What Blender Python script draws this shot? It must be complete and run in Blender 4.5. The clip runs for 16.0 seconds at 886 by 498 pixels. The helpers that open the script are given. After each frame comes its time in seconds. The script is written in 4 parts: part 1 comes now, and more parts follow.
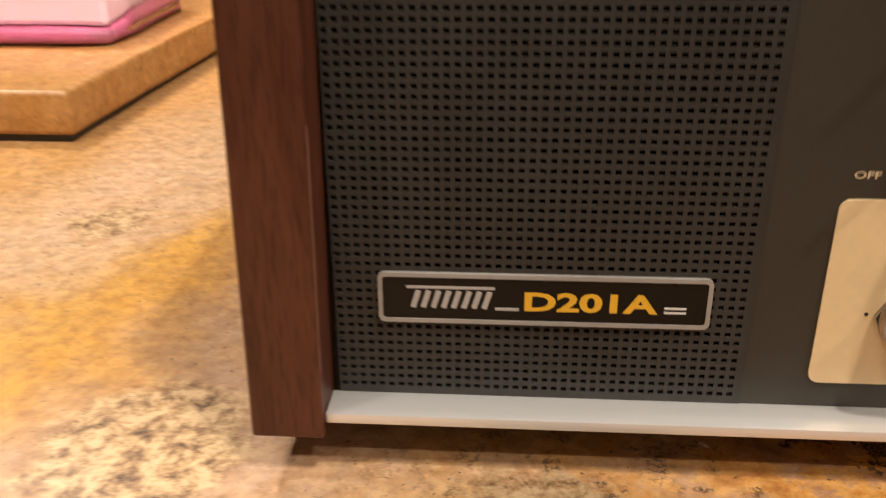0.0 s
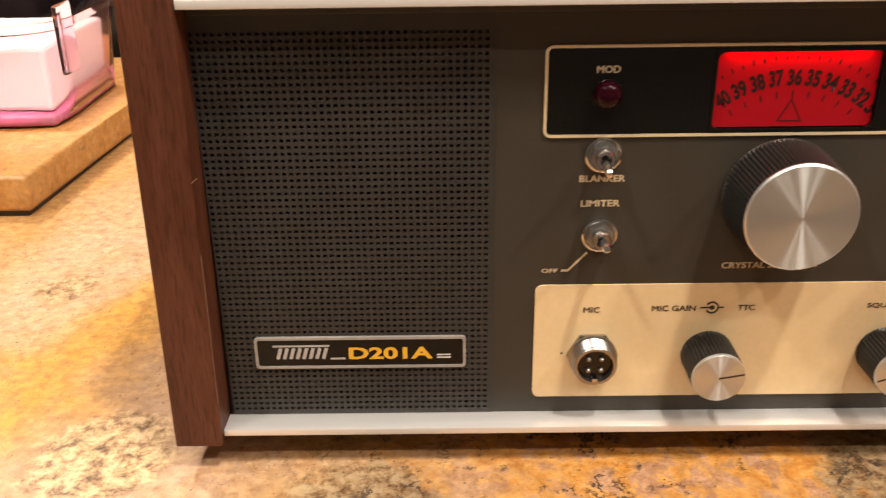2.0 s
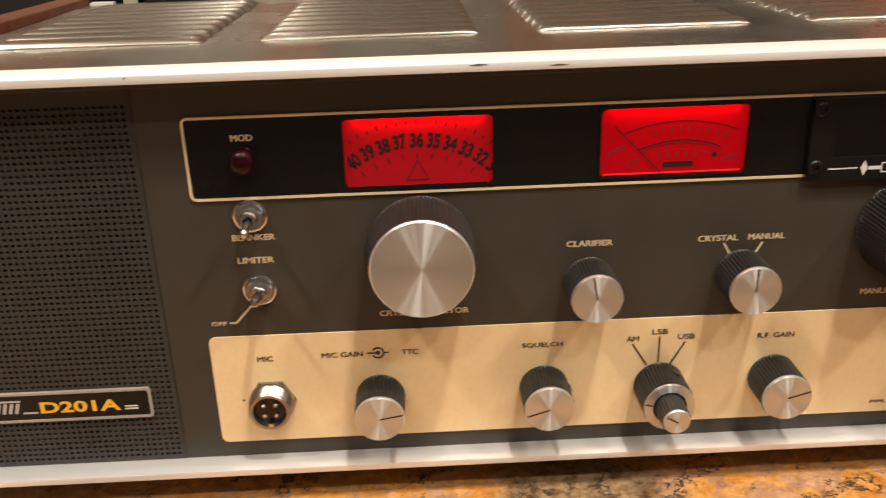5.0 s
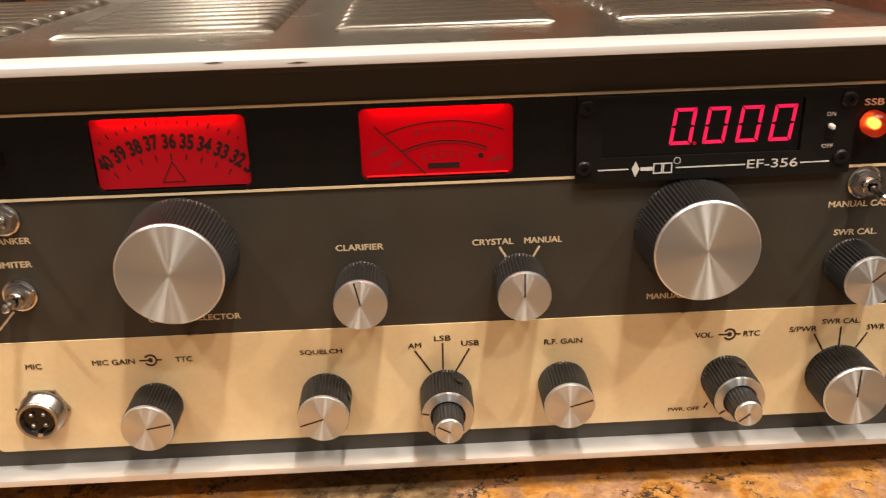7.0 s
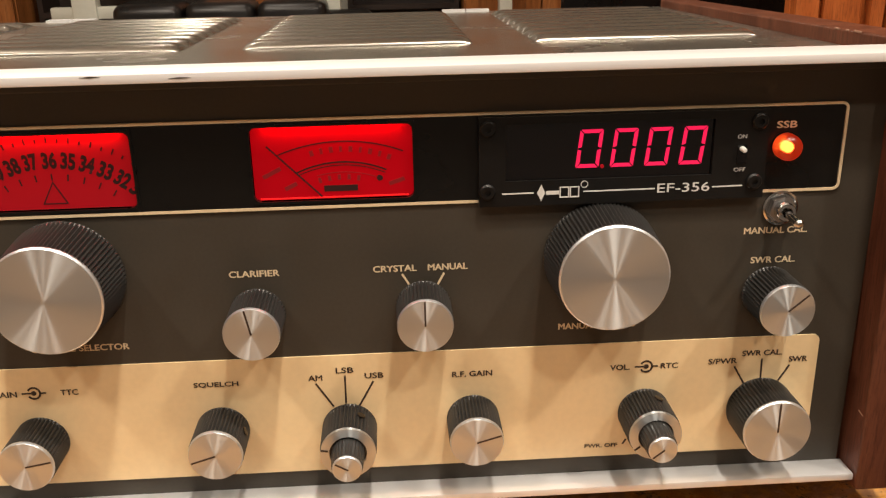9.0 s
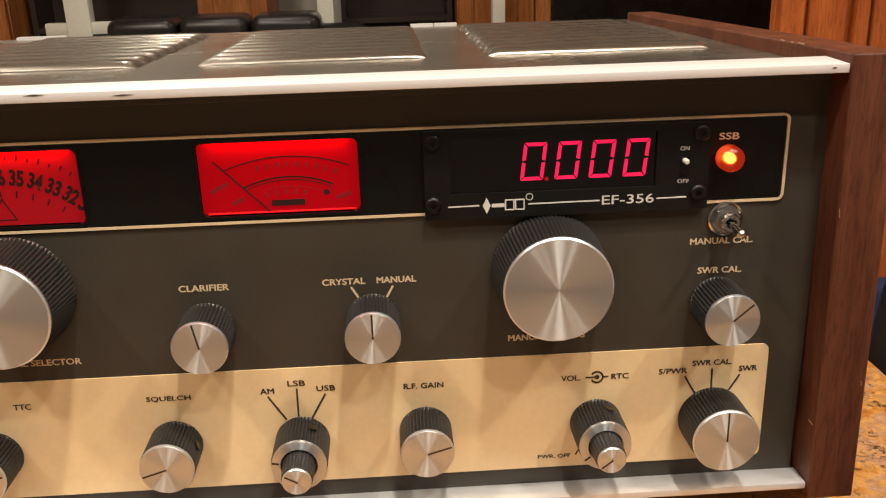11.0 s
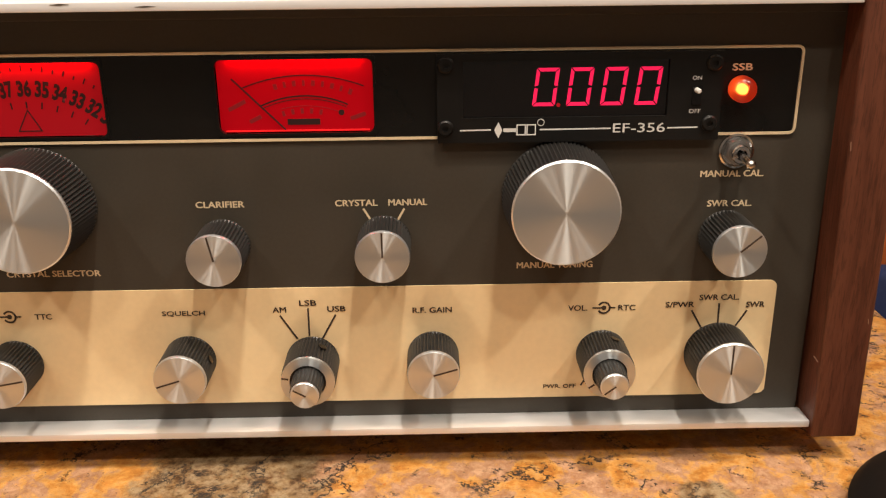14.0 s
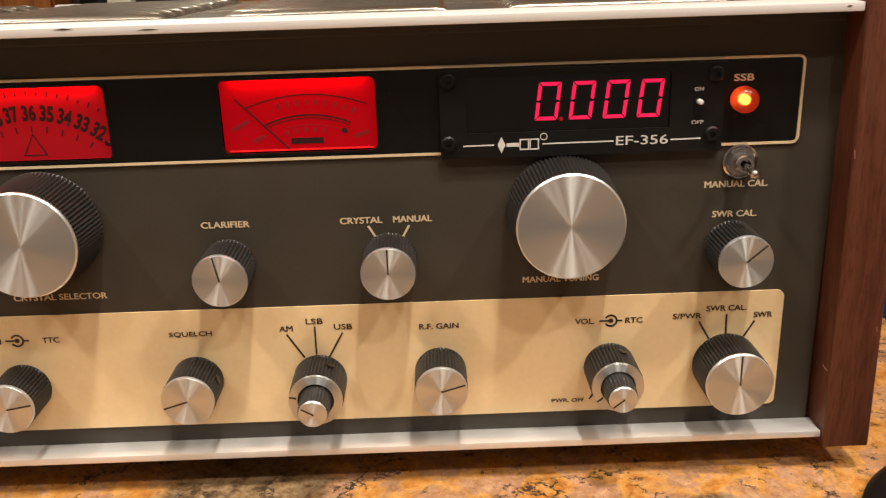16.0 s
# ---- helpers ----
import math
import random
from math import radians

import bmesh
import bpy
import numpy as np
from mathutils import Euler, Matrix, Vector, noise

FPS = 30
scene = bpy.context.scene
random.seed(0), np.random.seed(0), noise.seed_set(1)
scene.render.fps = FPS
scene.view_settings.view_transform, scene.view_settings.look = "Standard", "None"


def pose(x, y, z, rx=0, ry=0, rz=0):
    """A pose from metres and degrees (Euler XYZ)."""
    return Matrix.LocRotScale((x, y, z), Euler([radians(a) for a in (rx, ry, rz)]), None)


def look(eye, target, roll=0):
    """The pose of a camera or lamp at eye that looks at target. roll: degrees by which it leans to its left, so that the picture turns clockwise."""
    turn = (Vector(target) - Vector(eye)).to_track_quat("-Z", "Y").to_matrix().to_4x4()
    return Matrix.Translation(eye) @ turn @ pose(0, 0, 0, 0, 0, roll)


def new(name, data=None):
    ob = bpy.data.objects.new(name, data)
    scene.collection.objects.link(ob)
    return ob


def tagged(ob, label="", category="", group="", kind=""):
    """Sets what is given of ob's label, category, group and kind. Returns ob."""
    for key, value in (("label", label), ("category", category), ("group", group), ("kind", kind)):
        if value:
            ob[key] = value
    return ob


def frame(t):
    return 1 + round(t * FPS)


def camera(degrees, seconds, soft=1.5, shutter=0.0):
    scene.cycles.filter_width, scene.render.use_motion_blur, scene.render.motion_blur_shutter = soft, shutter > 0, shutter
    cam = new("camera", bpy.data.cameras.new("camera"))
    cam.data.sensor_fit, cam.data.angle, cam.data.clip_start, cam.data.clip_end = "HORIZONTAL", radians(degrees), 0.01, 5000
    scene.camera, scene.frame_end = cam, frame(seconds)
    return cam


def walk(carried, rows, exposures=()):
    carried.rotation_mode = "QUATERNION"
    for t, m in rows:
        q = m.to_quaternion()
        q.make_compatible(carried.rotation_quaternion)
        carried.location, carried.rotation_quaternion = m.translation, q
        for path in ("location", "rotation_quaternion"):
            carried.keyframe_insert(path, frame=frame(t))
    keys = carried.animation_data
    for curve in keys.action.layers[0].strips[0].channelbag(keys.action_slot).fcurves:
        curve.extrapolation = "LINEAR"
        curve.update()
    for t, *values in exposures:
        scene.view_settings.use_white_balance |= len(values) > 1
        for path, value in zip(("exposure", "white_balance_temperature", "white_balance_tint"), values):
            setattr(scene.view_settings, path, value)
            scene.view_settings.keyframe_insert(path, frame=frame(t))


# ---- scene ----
cam = camera(51.9, 16.0, soft=1.2, shutter=0.5)
PATH = [
    (0, (-0.174, -0.167, 0.118), (-0.307, 1.645, -0.719), -0.5),
    (0.5, (-0.17, -0.141, 0.103), (-0.229, 1.65, -0.786), -0.5),
    (1, (-0.166, -0.153, 0.124), (-0.176, 1.633, -0.775), -0.0),
    (1.5, (-0.153, -0.222, 0.164), (-0.163, 1.584, -0.695), -0.1),
    (2, (-0.137, -0.254, 0.182), (-0.149, 1.565, -0.649), -0.8),
    (2.5, (-0.123, -0.261, 0.186), (-0.114, 1.569, -0.622), -0.7),
    (3, (-0.108, -0.278, 0.192), (-0.072, 1.563, -0.589), -0.9),
    (3.5, (-0.09, -0.278, 0.194), (-0.048, 1.564, -0.584), -1.5),
    (4, (-0.071, -0.281, 0.195), (-0.03, 1.566, -0.571), -1.6),
    (4.5, (-0.055, -0.275, 0.193), (-0.011, 1.57, -0.577), -1.7),
    (5, (-0.039, -0.271, 0.195), (0.015, 1.573, -0.577), -1.8),
    (5.2, (-0.03, -0.272, 0.196), (0.024, 1.572, -0.576), -2.0),
    (7.3, (0.04, -0.262, 0.186), (0.093, 1.586, -0.576), -1.8),
    (7.5, (0.043, -0.257, 0.182), (0.09, 1.594, -0.575), -1.9),
    (8, (0.057, -0.249, 0.178), (0.118, 1.606, -0.57), -2.2),
    (8.5, (0.059, -0.256, 0.183), (0.154, 1.609, -0.533), -1.4),
    (9, (0.06, -0.256, 0.181), (0.157, 1.619, -0.508), -1.2),
    (9.5, (0.066, -0.259, 0.181), (0.165, 1.622, -0.49), -1.1),
    (9.7, (0.068, -0.259, 0.182), (0.172, 1.623, -0.486), -1.0),
    (11.8, (0.083, -0.259, 0.181), (0.179, 1.625, -0.484), -1.9),
    (12, (0.085, -0.258, 0.18), (0.181, 1.625, -0.489), -1.9),
    (12.5, (0.083, -0.259, 0.176), (0.166, 1.618, -0.51), -1.3),
    (13, (0.081, -0.262, 0.172), (0.136, 1.613, -0.522), -0.6),
    (13.5, (0.083, -0.267, 0.168), (0.119, 1.608, -0.528), -0.4),
    (14, (0.081, -0.27, 0.165), (0.111, 1.607, -0.526), -0.6),
    (14.5, (0.085, -0.269, 0.164), (0.115, 1.608, -0.528), -0.9),
    (15, (0.085, -0.272, 0.16), (0.115, 1.61, -0.516), -1.1),
    (15.5, (0.085, -0.271, 0.165), (0.112, 1.614, -0.502), -1.5),
    (16, (0.081, -0.27, 0.165), (0.1, 1.619, -0.493), -1.8),
]
walk(cam, [(t, look(eye, target, roll)) for t, eye, target, roll in PATH],
     exposures=[(0, -0.32), (0.5, -0.25), (1.3, 0.04), (16, 0.04)])

# ---- world and light ----
CT = -0.009            # top of the stone counter; the radio's cabinet begins at z = 0
FLOOR_Z, CEIL_Z = CT - 0.91, CT + 1.62

world = bpy.data.worlds.new("world")
scene.world = world
world.use_nodes = True
world.node_tree.nodes["Background"].inputs[0].default_value = (1.0, 0.85, 0.7, 1)
world.node_tree.nodes["Background"].inputs[1].default_value = 0.05


def room_or_fill_lamp(x, y, watts, size=0.09):
    data = bpy.data.lights.new("room_or_fill_light", "AREA")
    data.shape, data.size, data.energy, data.color = "DISK", size, watts, (1.0, 0.87, 0.72)
    ob = new("room_or_fill_light", data)
    ob.matrix_world = pose(x, y, CEIL_Z - 0.012)
    return ob


# All out of view; x 1.15, x 1.60 and y -1.10 are added fill.
LAMPS = [(0.26, -0.48, 23), (-0.90, -0.60, 16), (1.15, -0.70, 19), (-0.40, -1.10, 7), (0.55, -1.10, 11), (-1.05, 0.75, 32), (1.60, 2.1, 14), (-0.55, 2.3, 7.5)]
for lx, ly, lw in LAMPS:
    room_or_fill_lamp(lx, ly, lw)


# ---- materials ----
def shader(name, colour, rough=0.5, metal=0.0):
    m = bpy.data.materials.new(name)
    m.use_nodes = True
    b = m.node_tree.nodes["Principled BSDF"]
    b.inputs["Base Color"].default_value = (*colour, 1)
    b.inputs["Roughness"].default_value = rough
    b.inputs["Metallic"].default_value = metal
    return m


def node(m, kind, **values):
    n = m.node_tree.nodes.new(kind)
    for k, v in values.items():
        n.inputs[k].default_value = v
    return n


def join(m, a, out, b, into):
    m.node_tree.links.new(a.outputs[out], b.inputs[into])


def coords(m, scale=(1, 1, 1), turn=(0, 0, 0)):
    c = node(m, "ShaderNodeTexCoord")
    p = node(m, "ShaderNodeMapping", Scale=scale, Rotation=turn)
    join(m, c, "Object", p, "Vector")
    return p


def noise_of(m, where, scale, detail=4.0, rough=0.5, distort=0.0):
    n = node(m, "ShaderNodeTexNoise", Scale=scale, Detail=detail, Roughness=rough, Distortion=distort)
    join(m, where, "Vector", n, "Vector")
    return n


def ramp(m, source, out, stops):
    r = m.node_tree.nodes.new("ShaderNodeValToRGB")
    while len(r.color_ramp.elements) < len(stops):
        r.color_ramp.elements.new(0.5)
    for e, (p, c) in zip(r.color_ramp.elements, stops):
        e.position, e.color = p, (*c, 1)
    join(m, source, out, r, "Fac")
    return r


def blend(m, fac, fac_out, a, a_out, b, b_out, kind="MIX"):
    x = m.node_tree.nodes.new("ShaderNodeMix")
    x.data_type, x.blend_type = "RGBA", kind
    if isinstance(fac, float):
        x.inputs[0].default_value = fac
    else:
        join(m, fac, fac_out, x, 0)
    for src, out, slot in ((a, a_out, 6), (b, b_out, 7)):
        if isinstance(src, tuple):
            x.inputs[slot].default_value = (*src, 1)
        else:
            join(m, src, out, x, slot)
    return x


def bsdf(m):
    return m.node_tree.nodes["Principled BSDF"]


def relief(m, source, out, strength, distance):
    b = node(m, "ShaderNodeBump", Strength=strength, Distance=distance)
    join(m, source, out, b, "Height")
    join(m, b, "Normal", bsdf(m), "Normal")


def dull(m, level):
    bsdf(m).inputs["Specular IOR Level"].default_value = level
    return m


def varied(name, colour, rough, metal=0.0, scale=400.0, amount=0.25, bump=0.15, bump_m=0.0001, stretch=(1, 1, 1)):
    """A paint, plastic or metal with broad wear and fine grain."""
    m = shader(name, colour, rough, metal)
    p = coords(m, stretch)
    fine, broad = noise_of(m, p, scale, 3.0), noise_of(m, p, scale * 0.06, 4.0)
    low, high = tuple(c * (1 - amount) for c in colour), tuple(min(1, c * (1 + amount)) for c in colour)
    r = ramp(m, fine, "Fac", [(0.3, low), (0.7, high)])
    q = ramp(m, broad, "Fac", [(0.3, low), (0.7, high)])
    x = blend(m, 0.5, None, r, "Color", q, "Color")
    join(m, x, 2, bsdf(m), "Base Color")
    rr = ramp(m, broad, "Fac", [(0.3, (rough * 0.8,) * 3), (0.7, (min(1, rough * 1.25),) * 3)])
    join(m, rr, "Color", bsdf(m), "Roughness")
    if bump:
        relief(m, fine, "Fac", bump, bump_m)
    return m


def timber(name, dark, mid, light, rough, across, scale=1.0):
    """Wood whose grain runs along the axis with the small number in across."""
    m = shader(name, mid, rough)
    p = coords(m, across)
    warp = noise_of(m, p, 14 * scale, 4.0, 0.6, 0.6)
    pores = noise_of(m, p, 150 * scale, 3.0, 0.7)
    broad = noise_of(m, coords(m), 9 * scale, 2.0)
    a = ramp(m, warp, "Fac", [(0.3, dark), (0.5, mid), (0.72, light)])
    b = ramp(m, pores, "Fac", [(0.36, (0.35, 0.33, 0.32)), (0.52, (1, 1, 1))])
    c = ramp(m, broad, "Fac", [(0.3, (0.8, 0.78, 0.76)), (0.7, (1.1, 1.1, 1.1))])
    x = blend(m, 0.55, None, a, "Color", b, "Color", "MULTIPLY")
    y = blend(m, 1.0, None, x, 2, c, "Color", "MULTIPLY")
    join(m, y, 2, bsdf(m), "Base Color")
    relief(m, pores, "Fac", 0.2, 0.0003)
    return m


def near_to(m, where, centre, radius):
    """1 at a centre on the counter, falling to 0 at the radius."""
    d = m.node_tree.nodes.new("ShaderNodeVectorMath")
    d.operation = "DISTANCE"
    d.inputs[1].default_value = centre
    join(m, where, "Vector", d, 0)
    r = node(m, "ShaderNodeMapRange", **{"From Min": radius, "From Max": radius * 0.35})
    join(m, d, "Value", r, "Value")
    return r


def sums(m, kind, a, a_out, b, b_out=None):
    x = m.node_tree.nodes.new("ShaderNodeMath")
    x.operation = kind
    join(m, a, a_out, x, 0)
    if isinstance(b, float):
        x.inputs[1].default_value = b
    else:
        join(m, b, b_out, x, 1)
    return x


def granite(name, offset, veined=True):
    """Polished golden granite: gold and orange feldspar, mauve and cream patches, crumbs of brown quartz, ink-black veins."""
    m = shader(name, (0.5, 0.3, 0.12), 0.3)
    p = coords(m)
    p.inputs["Location"].default_value = offset
    patch = noise_of(m, p, 66, 9.0, 0.74, 0.3)
    grain = noise_of(m, p, 170, 6.0, 0.72, 0.2)
    speck = noise_of(m, p, 420, 3.0, 0.6)
    crystal = node(m, "ShaderNodeTexVoronoi", Scale=260.0)
    join(m, p, "Vector", crystal, "Vector")
    base = ramp(m, patch, "Fac", [(0.30, (0.36, 0.13, 0.028)), (0.42, (0.51, 0.23, 0.05)), (0.48, (0.57, 0.31, 0.095)),
                                  (0.54, (0.40, 0.22, 0.13)), (0.62, (0.52, 0.32, 0.19)), (0.72, (0.36, 0.16, 0.06))])
    if not veined:
        base = ramp(m, patch, "Fac", [(0.30, (0.42, 0.20, 0.055)), (0.50, (0.52, 0.27, 0.085)), (0.70, (0.54, 0.33, 0.15))])
    stone, out = base, "Color"
    if veined:
        # broad bands that cross the slab on the slant
        bent = noise_of(m, p, 13, 5.0, 0.6, 0.3)
        slant = m.node_tree.nodes.new("ShaderNodeVectorMath")
        slant.operation = "DOT_PRODUCT"
        slant.inputs[1].default_value = (0.93, -0.37, 0)
        join(m, p, "Vector", slant, 0)
        sway = sums(m, "MULTIPLY_ADD", bent, "Fac", 0.09)
        sway.inputs[2].default_value = -0.045
        across = sums(m, "ADD", slant, "Value", sway, 0)
        along = node(m, "ShaderNodeMapRange", **{"From Min": -0.45, "From Max": -0.05})
        join(m, across, 0, along, "Value")
        band = ramp(m, along, "Result", [(0.10, (0.62, 0.38, 0.16)), (0.22, (0.74, 0.55, 0.38)), (0.31, (0.72, 0.52, 0.34)), (0.36, (0.68, 0.40, 0.10)),
                                         (0.42, (0.66, 0.36, 0.07)), (0.49, (0.52, 0.34, 0.20)), (0.59, (0.58, 0.42, 0.31)), (0.72, (0.54, 0.36, 0.20))])
        share = ramp(m, along, "Result", [(0.70, (0.72,) * 3), (0.88, (0.0,) * 3)])
        stone, out = blend(m, share, "Color", base, "Color", band, "Color"), 2
    tint = ramp(m, grain, "Fac", [(0.28, (0.42, 0.30, 0.22)), (0.42, (0.80, 0.72, 0.64)), (0.54, (1.0, 1.0, 1.0)), (0.70, (1.30, 1.32, 1.36))])
    x = blend(m, 0.75 if veined else 0.5, None, stone, out, tint, "Color", "MULTIPLY")
    bright = ramp(m, crystal, "Color", [(0.0, (0.74, 0.70, 0.66)), (1.0, (1.16, 1.16, 1.16))])
    d = blend(m, 0.6, None, x, 2, bright, "Color", "MULTIPLY")
    pits = ramp(m, speck, "Fac", [(0.30, (1, 1, 1)), (0.35, (0, 0, 0))])
    d = blend(m, pits, "Color", d, 2, (0.13, 0.07, 0.035), None)
    if veined:
        # crumbs of brown and grey quartz in a few clumps
        clumps = [near_to(m, p, c, r) for c, r in (((0.014, -0.016, 0), 0.052), ((-0.255, -0.002, 0), 0.040), ((-0.165, -0.032, 0), 0.042), ((0.168, -0.030, 0), 0.017), ((-0.315, 0.125, 0), 0.022))]
        most = clumps[0]
        for k, c in enumerate(clumps[1:]):
            most = sums(m, "MAXIMUM", most, "Result" if k == 0 else 0, c, "Result")
        ragged = noise_of(m, p, 85, 6.0, 0.7, 0.3)
        bits = sums(m, "MULTIPLY", most, 0, ragged, "Fac")
        where = ramp(m, bits, 0, [(0.24, (0, 0, 0)), (0.36, (0.9,) * 3)])
        crumb = ramp(m, grain, "Fac", [(0.34, (0.06, 0.035, 0.020)), (0.42, (0.24, 0.14, 0.07)), (0.49, (0.47, 0.31, 0.16)), (0.60, (0.74, 0.56, 0.34))])
        here = ramp(m, along, "Result", [(0.62, (0.0,) * 3), (0.80, (1.0,) * 3)])
        crumb = blend(m, here, "Color", crumb, "Color", blend(m, 1.0, None, crumb, "Color", (0.42, 0.42, 0.42), None, "MULTIPLY"), 2)
        d = blend(m, where, "Color", d, 2, crumb, 2)
        # thin black veins that branch and break off, fewer in the pale bands
        for scale, width, low in ((48, 0.020, 0.53), (105, 0.034, 0.55)):
            n = noise_of(m, p, scale, 6.0, 0.68, 0.2)
            off = sums(m, "ABSOLUTE", sums(m, "SUBTRACT", n, "Fac", 0.5), 0, 0.0)
            line = ramp(m, off, 0, [(width * 0.45, (1, 1, 1)), (width, (0, 0, 0))])
            gate = ramp(m, noise_of(m, p, scale * 0.55, 5.0, 0.65), "Fac", [(low, (0, 0, 0)), (low + 0.06, (1, 1, 1))])
            ink = blend(m, 1.0, None, line, "Color", gate, "Color", "MULTIPLY")
            ink = blend(m, 1.0, None, ink, 2, here, "Color", "MULTIPLY")
            d = blend(m, ink, 2, d, 2, (0.035, 0.028, 0.024), None)
    join(m, d, 2, bsdf(m), "Base Color")
    r = ramp(m, grain, "Fac", [(0.3, (0.45,) * 3), (0.7, (0.24,) * 3)])
    join(m, r, "Color", bsdf(m), "Roughness")
    relief(m, grain, "Fac", 0.12, 0.0006)
    return m


def spun(name, colour, rough):
    """Aluminium turned on a lathe: grooves run round the axis."""
    m = shader(name, colour, rough, 0.88)
    b = bsdf(m)
    b.inputs["Anisotropic"].default_value = 1.0
    b.inputs["Anisotropic Rotation"].default_value = 0.25
    t = m.node_tree.nodes.new("ShaderNodeTangent")
    t.direction_type, t.axis = "RADIAL", "Y"
    join(m, t, "Tangent", b, "Tangent")
    return m


def glowing(name, colour, glow, strength, rough=0.35):
    m = shader(name, colour, rough)
    bsdf(m).inputs["Emission Color"].default_value = (*glow, 1)
    bsdf(m).inputs["Emission Strength"].default_value = strength
    return m


def clear(name, colour, rough=0.05, weight=1.0):
    m = shader(name, colour, rough)
    bsdf(m).inputs["Transmission Weight"].default_value = weight
    bsdf(m).inputs["IOR"].default_value = 1.45
    return m


WALNUT = timber("walnut", (0.062, 0.020, 0.011), (0.104, 0.035, 0.019), (0.145, 0.053, 0.030), 0.42, (5, 5, 0.45), 1.6)
dull(WALNUT, 0.25)
ORANGE_WOOD = timber("alder", (0.26, 0.085, 0.022), (0.40, 0.145, 0.038), (0.52, 0.21, 0.07), 0.35, (3, 3, 0.25), 0.35)
ORANGE_NEAR = timber("alder_near", (0.38, 0.092, 0.020), (0.47, 0.120, 0.027), (0.55, 0.165, 0.045), 0.35, (3, 3, 0.3), 1.0)
PANEL = varied("panel_paint", (0.043, 0.037, 0.029), 0.50, 0.0, 900, 0.10)
GRILLE = varied("grille_paint", (0.035, 0.0325, 0.0295), 0.45, 0.0, 700, 0.15)
CREAM = varied("cream_paint", (0.77, 0.595, 0.35), 0.42, 0.0, 500, 0.05, 0.05)
for paint in (PANEL, GRILLE):
    dull(paint, 0.3)
CREAM_INK = varied("cream_ink", (0.62, 0.50, 0.33), 0.5, 0.0, 800, 0.06, 0.0)
DARK_INK = varied("dark_ink", (0.035, 0.022, 0.016), 0.5, 0.0, 800, 0.1, 0.0)
WHITE_INK = varied("white_ink", (0.62, 0.62, 0.60), 0.5, 0.0, 800, 0.06, 0.0)
LOGO_GREY = varied("grey_ink", (0.42, 0.40, 0.39), 0.5, 0.0, 800, 0.06, 0.0)
YELLOW_INK = varied("yellow_ink", (0.75, 0.42, 0.03), 0.4, 0.0, 800, 0.08, 0.0)
BLACK = varied("black_lacquer", (0.006, 0.0055, 0.005), 0.28, 0.0, 500, 0.2, 0.0)
BLACK_MATT = varied("black_anodised", (0.006, 0.0057, 0.0055), 0.4, 0.0, 600, 0.2)
dull(BLACK, 0.25)
dull(BLACK_MATT, 0.25)
RUBBER = varied("black_plastic", (0.027, 0.026, 0.025), 0.36, 0.0, 700, 0.2)
SMOKED = shader("smoked_window", (0.004, 0.003, 0.003), 0.12)
ALUMINIUM = varied("satin_aluminium", (0.82, 0.835, 0.86), 0.30, 0.52, 260, 0.07, 0.1, 0.0001, (0.06, 1, 1))
# Paler satin aluminium for the upper bar; the stronger light there is in the colour.
LIT_TRIM = varied("lit_aluminium", (0.88, 0.885, 0.90), 0.34, 0.38, 260, 0.05, 0.1, 0.0001, (0.06, 1, 1))
BORDER = varied("silver_border", (0.36, 0.35, 0.34), 0.5, 0.3, 500, 0.1, 0.0)
CHROME = shader("chrome", (0.62, 0.62, 0.62), 0.16, 1.0)
NICKEL = varied("nickel", (0.39, 0.385, 0.38), 0.30, 1.0, 600, 0.12, 0.0)
SPUN = spun("spun_aluminium", (0.64, 0.69, 0.72), 0.32)
RIM = shader("bright_rim", (0.70, 0.74, 0.78), 0.36, 0.85)
COVER = varied("grey_metallic_paint", (0.40, 0.38, 0.335), 0.25, 0.93, 300, 0.05, 0.0)
SHEET = varied("dark_sheet_metal", (0.10, 0.095, 0.09), 0.5, 0.6, 300, 0.2)
CLOTH = varied("speaker_cloth", (0.042, 0.031, 0.024), 0.9, 0.0, 1500, 0.4, 0.5, 0.0004)
CONE = varied("speaker_paper", (0.060, 0.030, 0.020), 0.85, 0.0, 600, 0.2, 0.3, 0.0004)
RED_SCALE = glowing("lit_red_scale", (0.26, 0.008, 0.014), (1.0, 0.003, 0.012), 0.14)
RED_METER = glowing("lit_red_meter", (0.20, 0.002, 0.006), (1.0, 0.0, 0.008), 0.25)
RED_EDGE = glowing("lit_red_edge", (0.3, 0.01, 0.012), (1.0, 0.012, 0.012), 0.9)
dull(RED_METER, 0.1)
dull(RED_SCALE, 0.15)
SCALE_INK = shader("scale_ink", (0.02, 0.003, 0.004), 0.6)
FAINT_INK = glowing("faint_scale_ink", (0.12, 0.003, 0.006), (1.0, 0.004, 0.014), 0.10, 0.6)
DIGIT = glowing("red_digit", (0.3, 0.01, 0.03), (1.0, 0.008, 0.085), 0.9)
LENS_LIT = clear("lit_red_lens", (1.0, 0.10, 0.04), 0.28)
bsdf(LENS_LIT).inputs["Emission Color"].default_value = (1.0, 0.035, 0.006, 1)
bsdf(LENS_LIT).inputs["Emission Strength"].default_value = 0.30
bsdf(LENS_LIT).inputs["IOR"].default_value = 1.45
BULB = glowing("glowing_bulb", (1, 0.5, 0.2), (1.0, 0.33, 0.07), 12.0)
LENS_DARK = varied("dark_red_lens", (0.016, 0.001, 0.004), 0.1, 0.0, 300, 0.2, 0.0)
dull(LENS_DARK, 0.2)
STONE = granite("golden_granite", (0.0, 0.0, 0.0))
STONE_SLAB = granite("golden_granite_slab", (0.63, 0.21, 0.1), False)
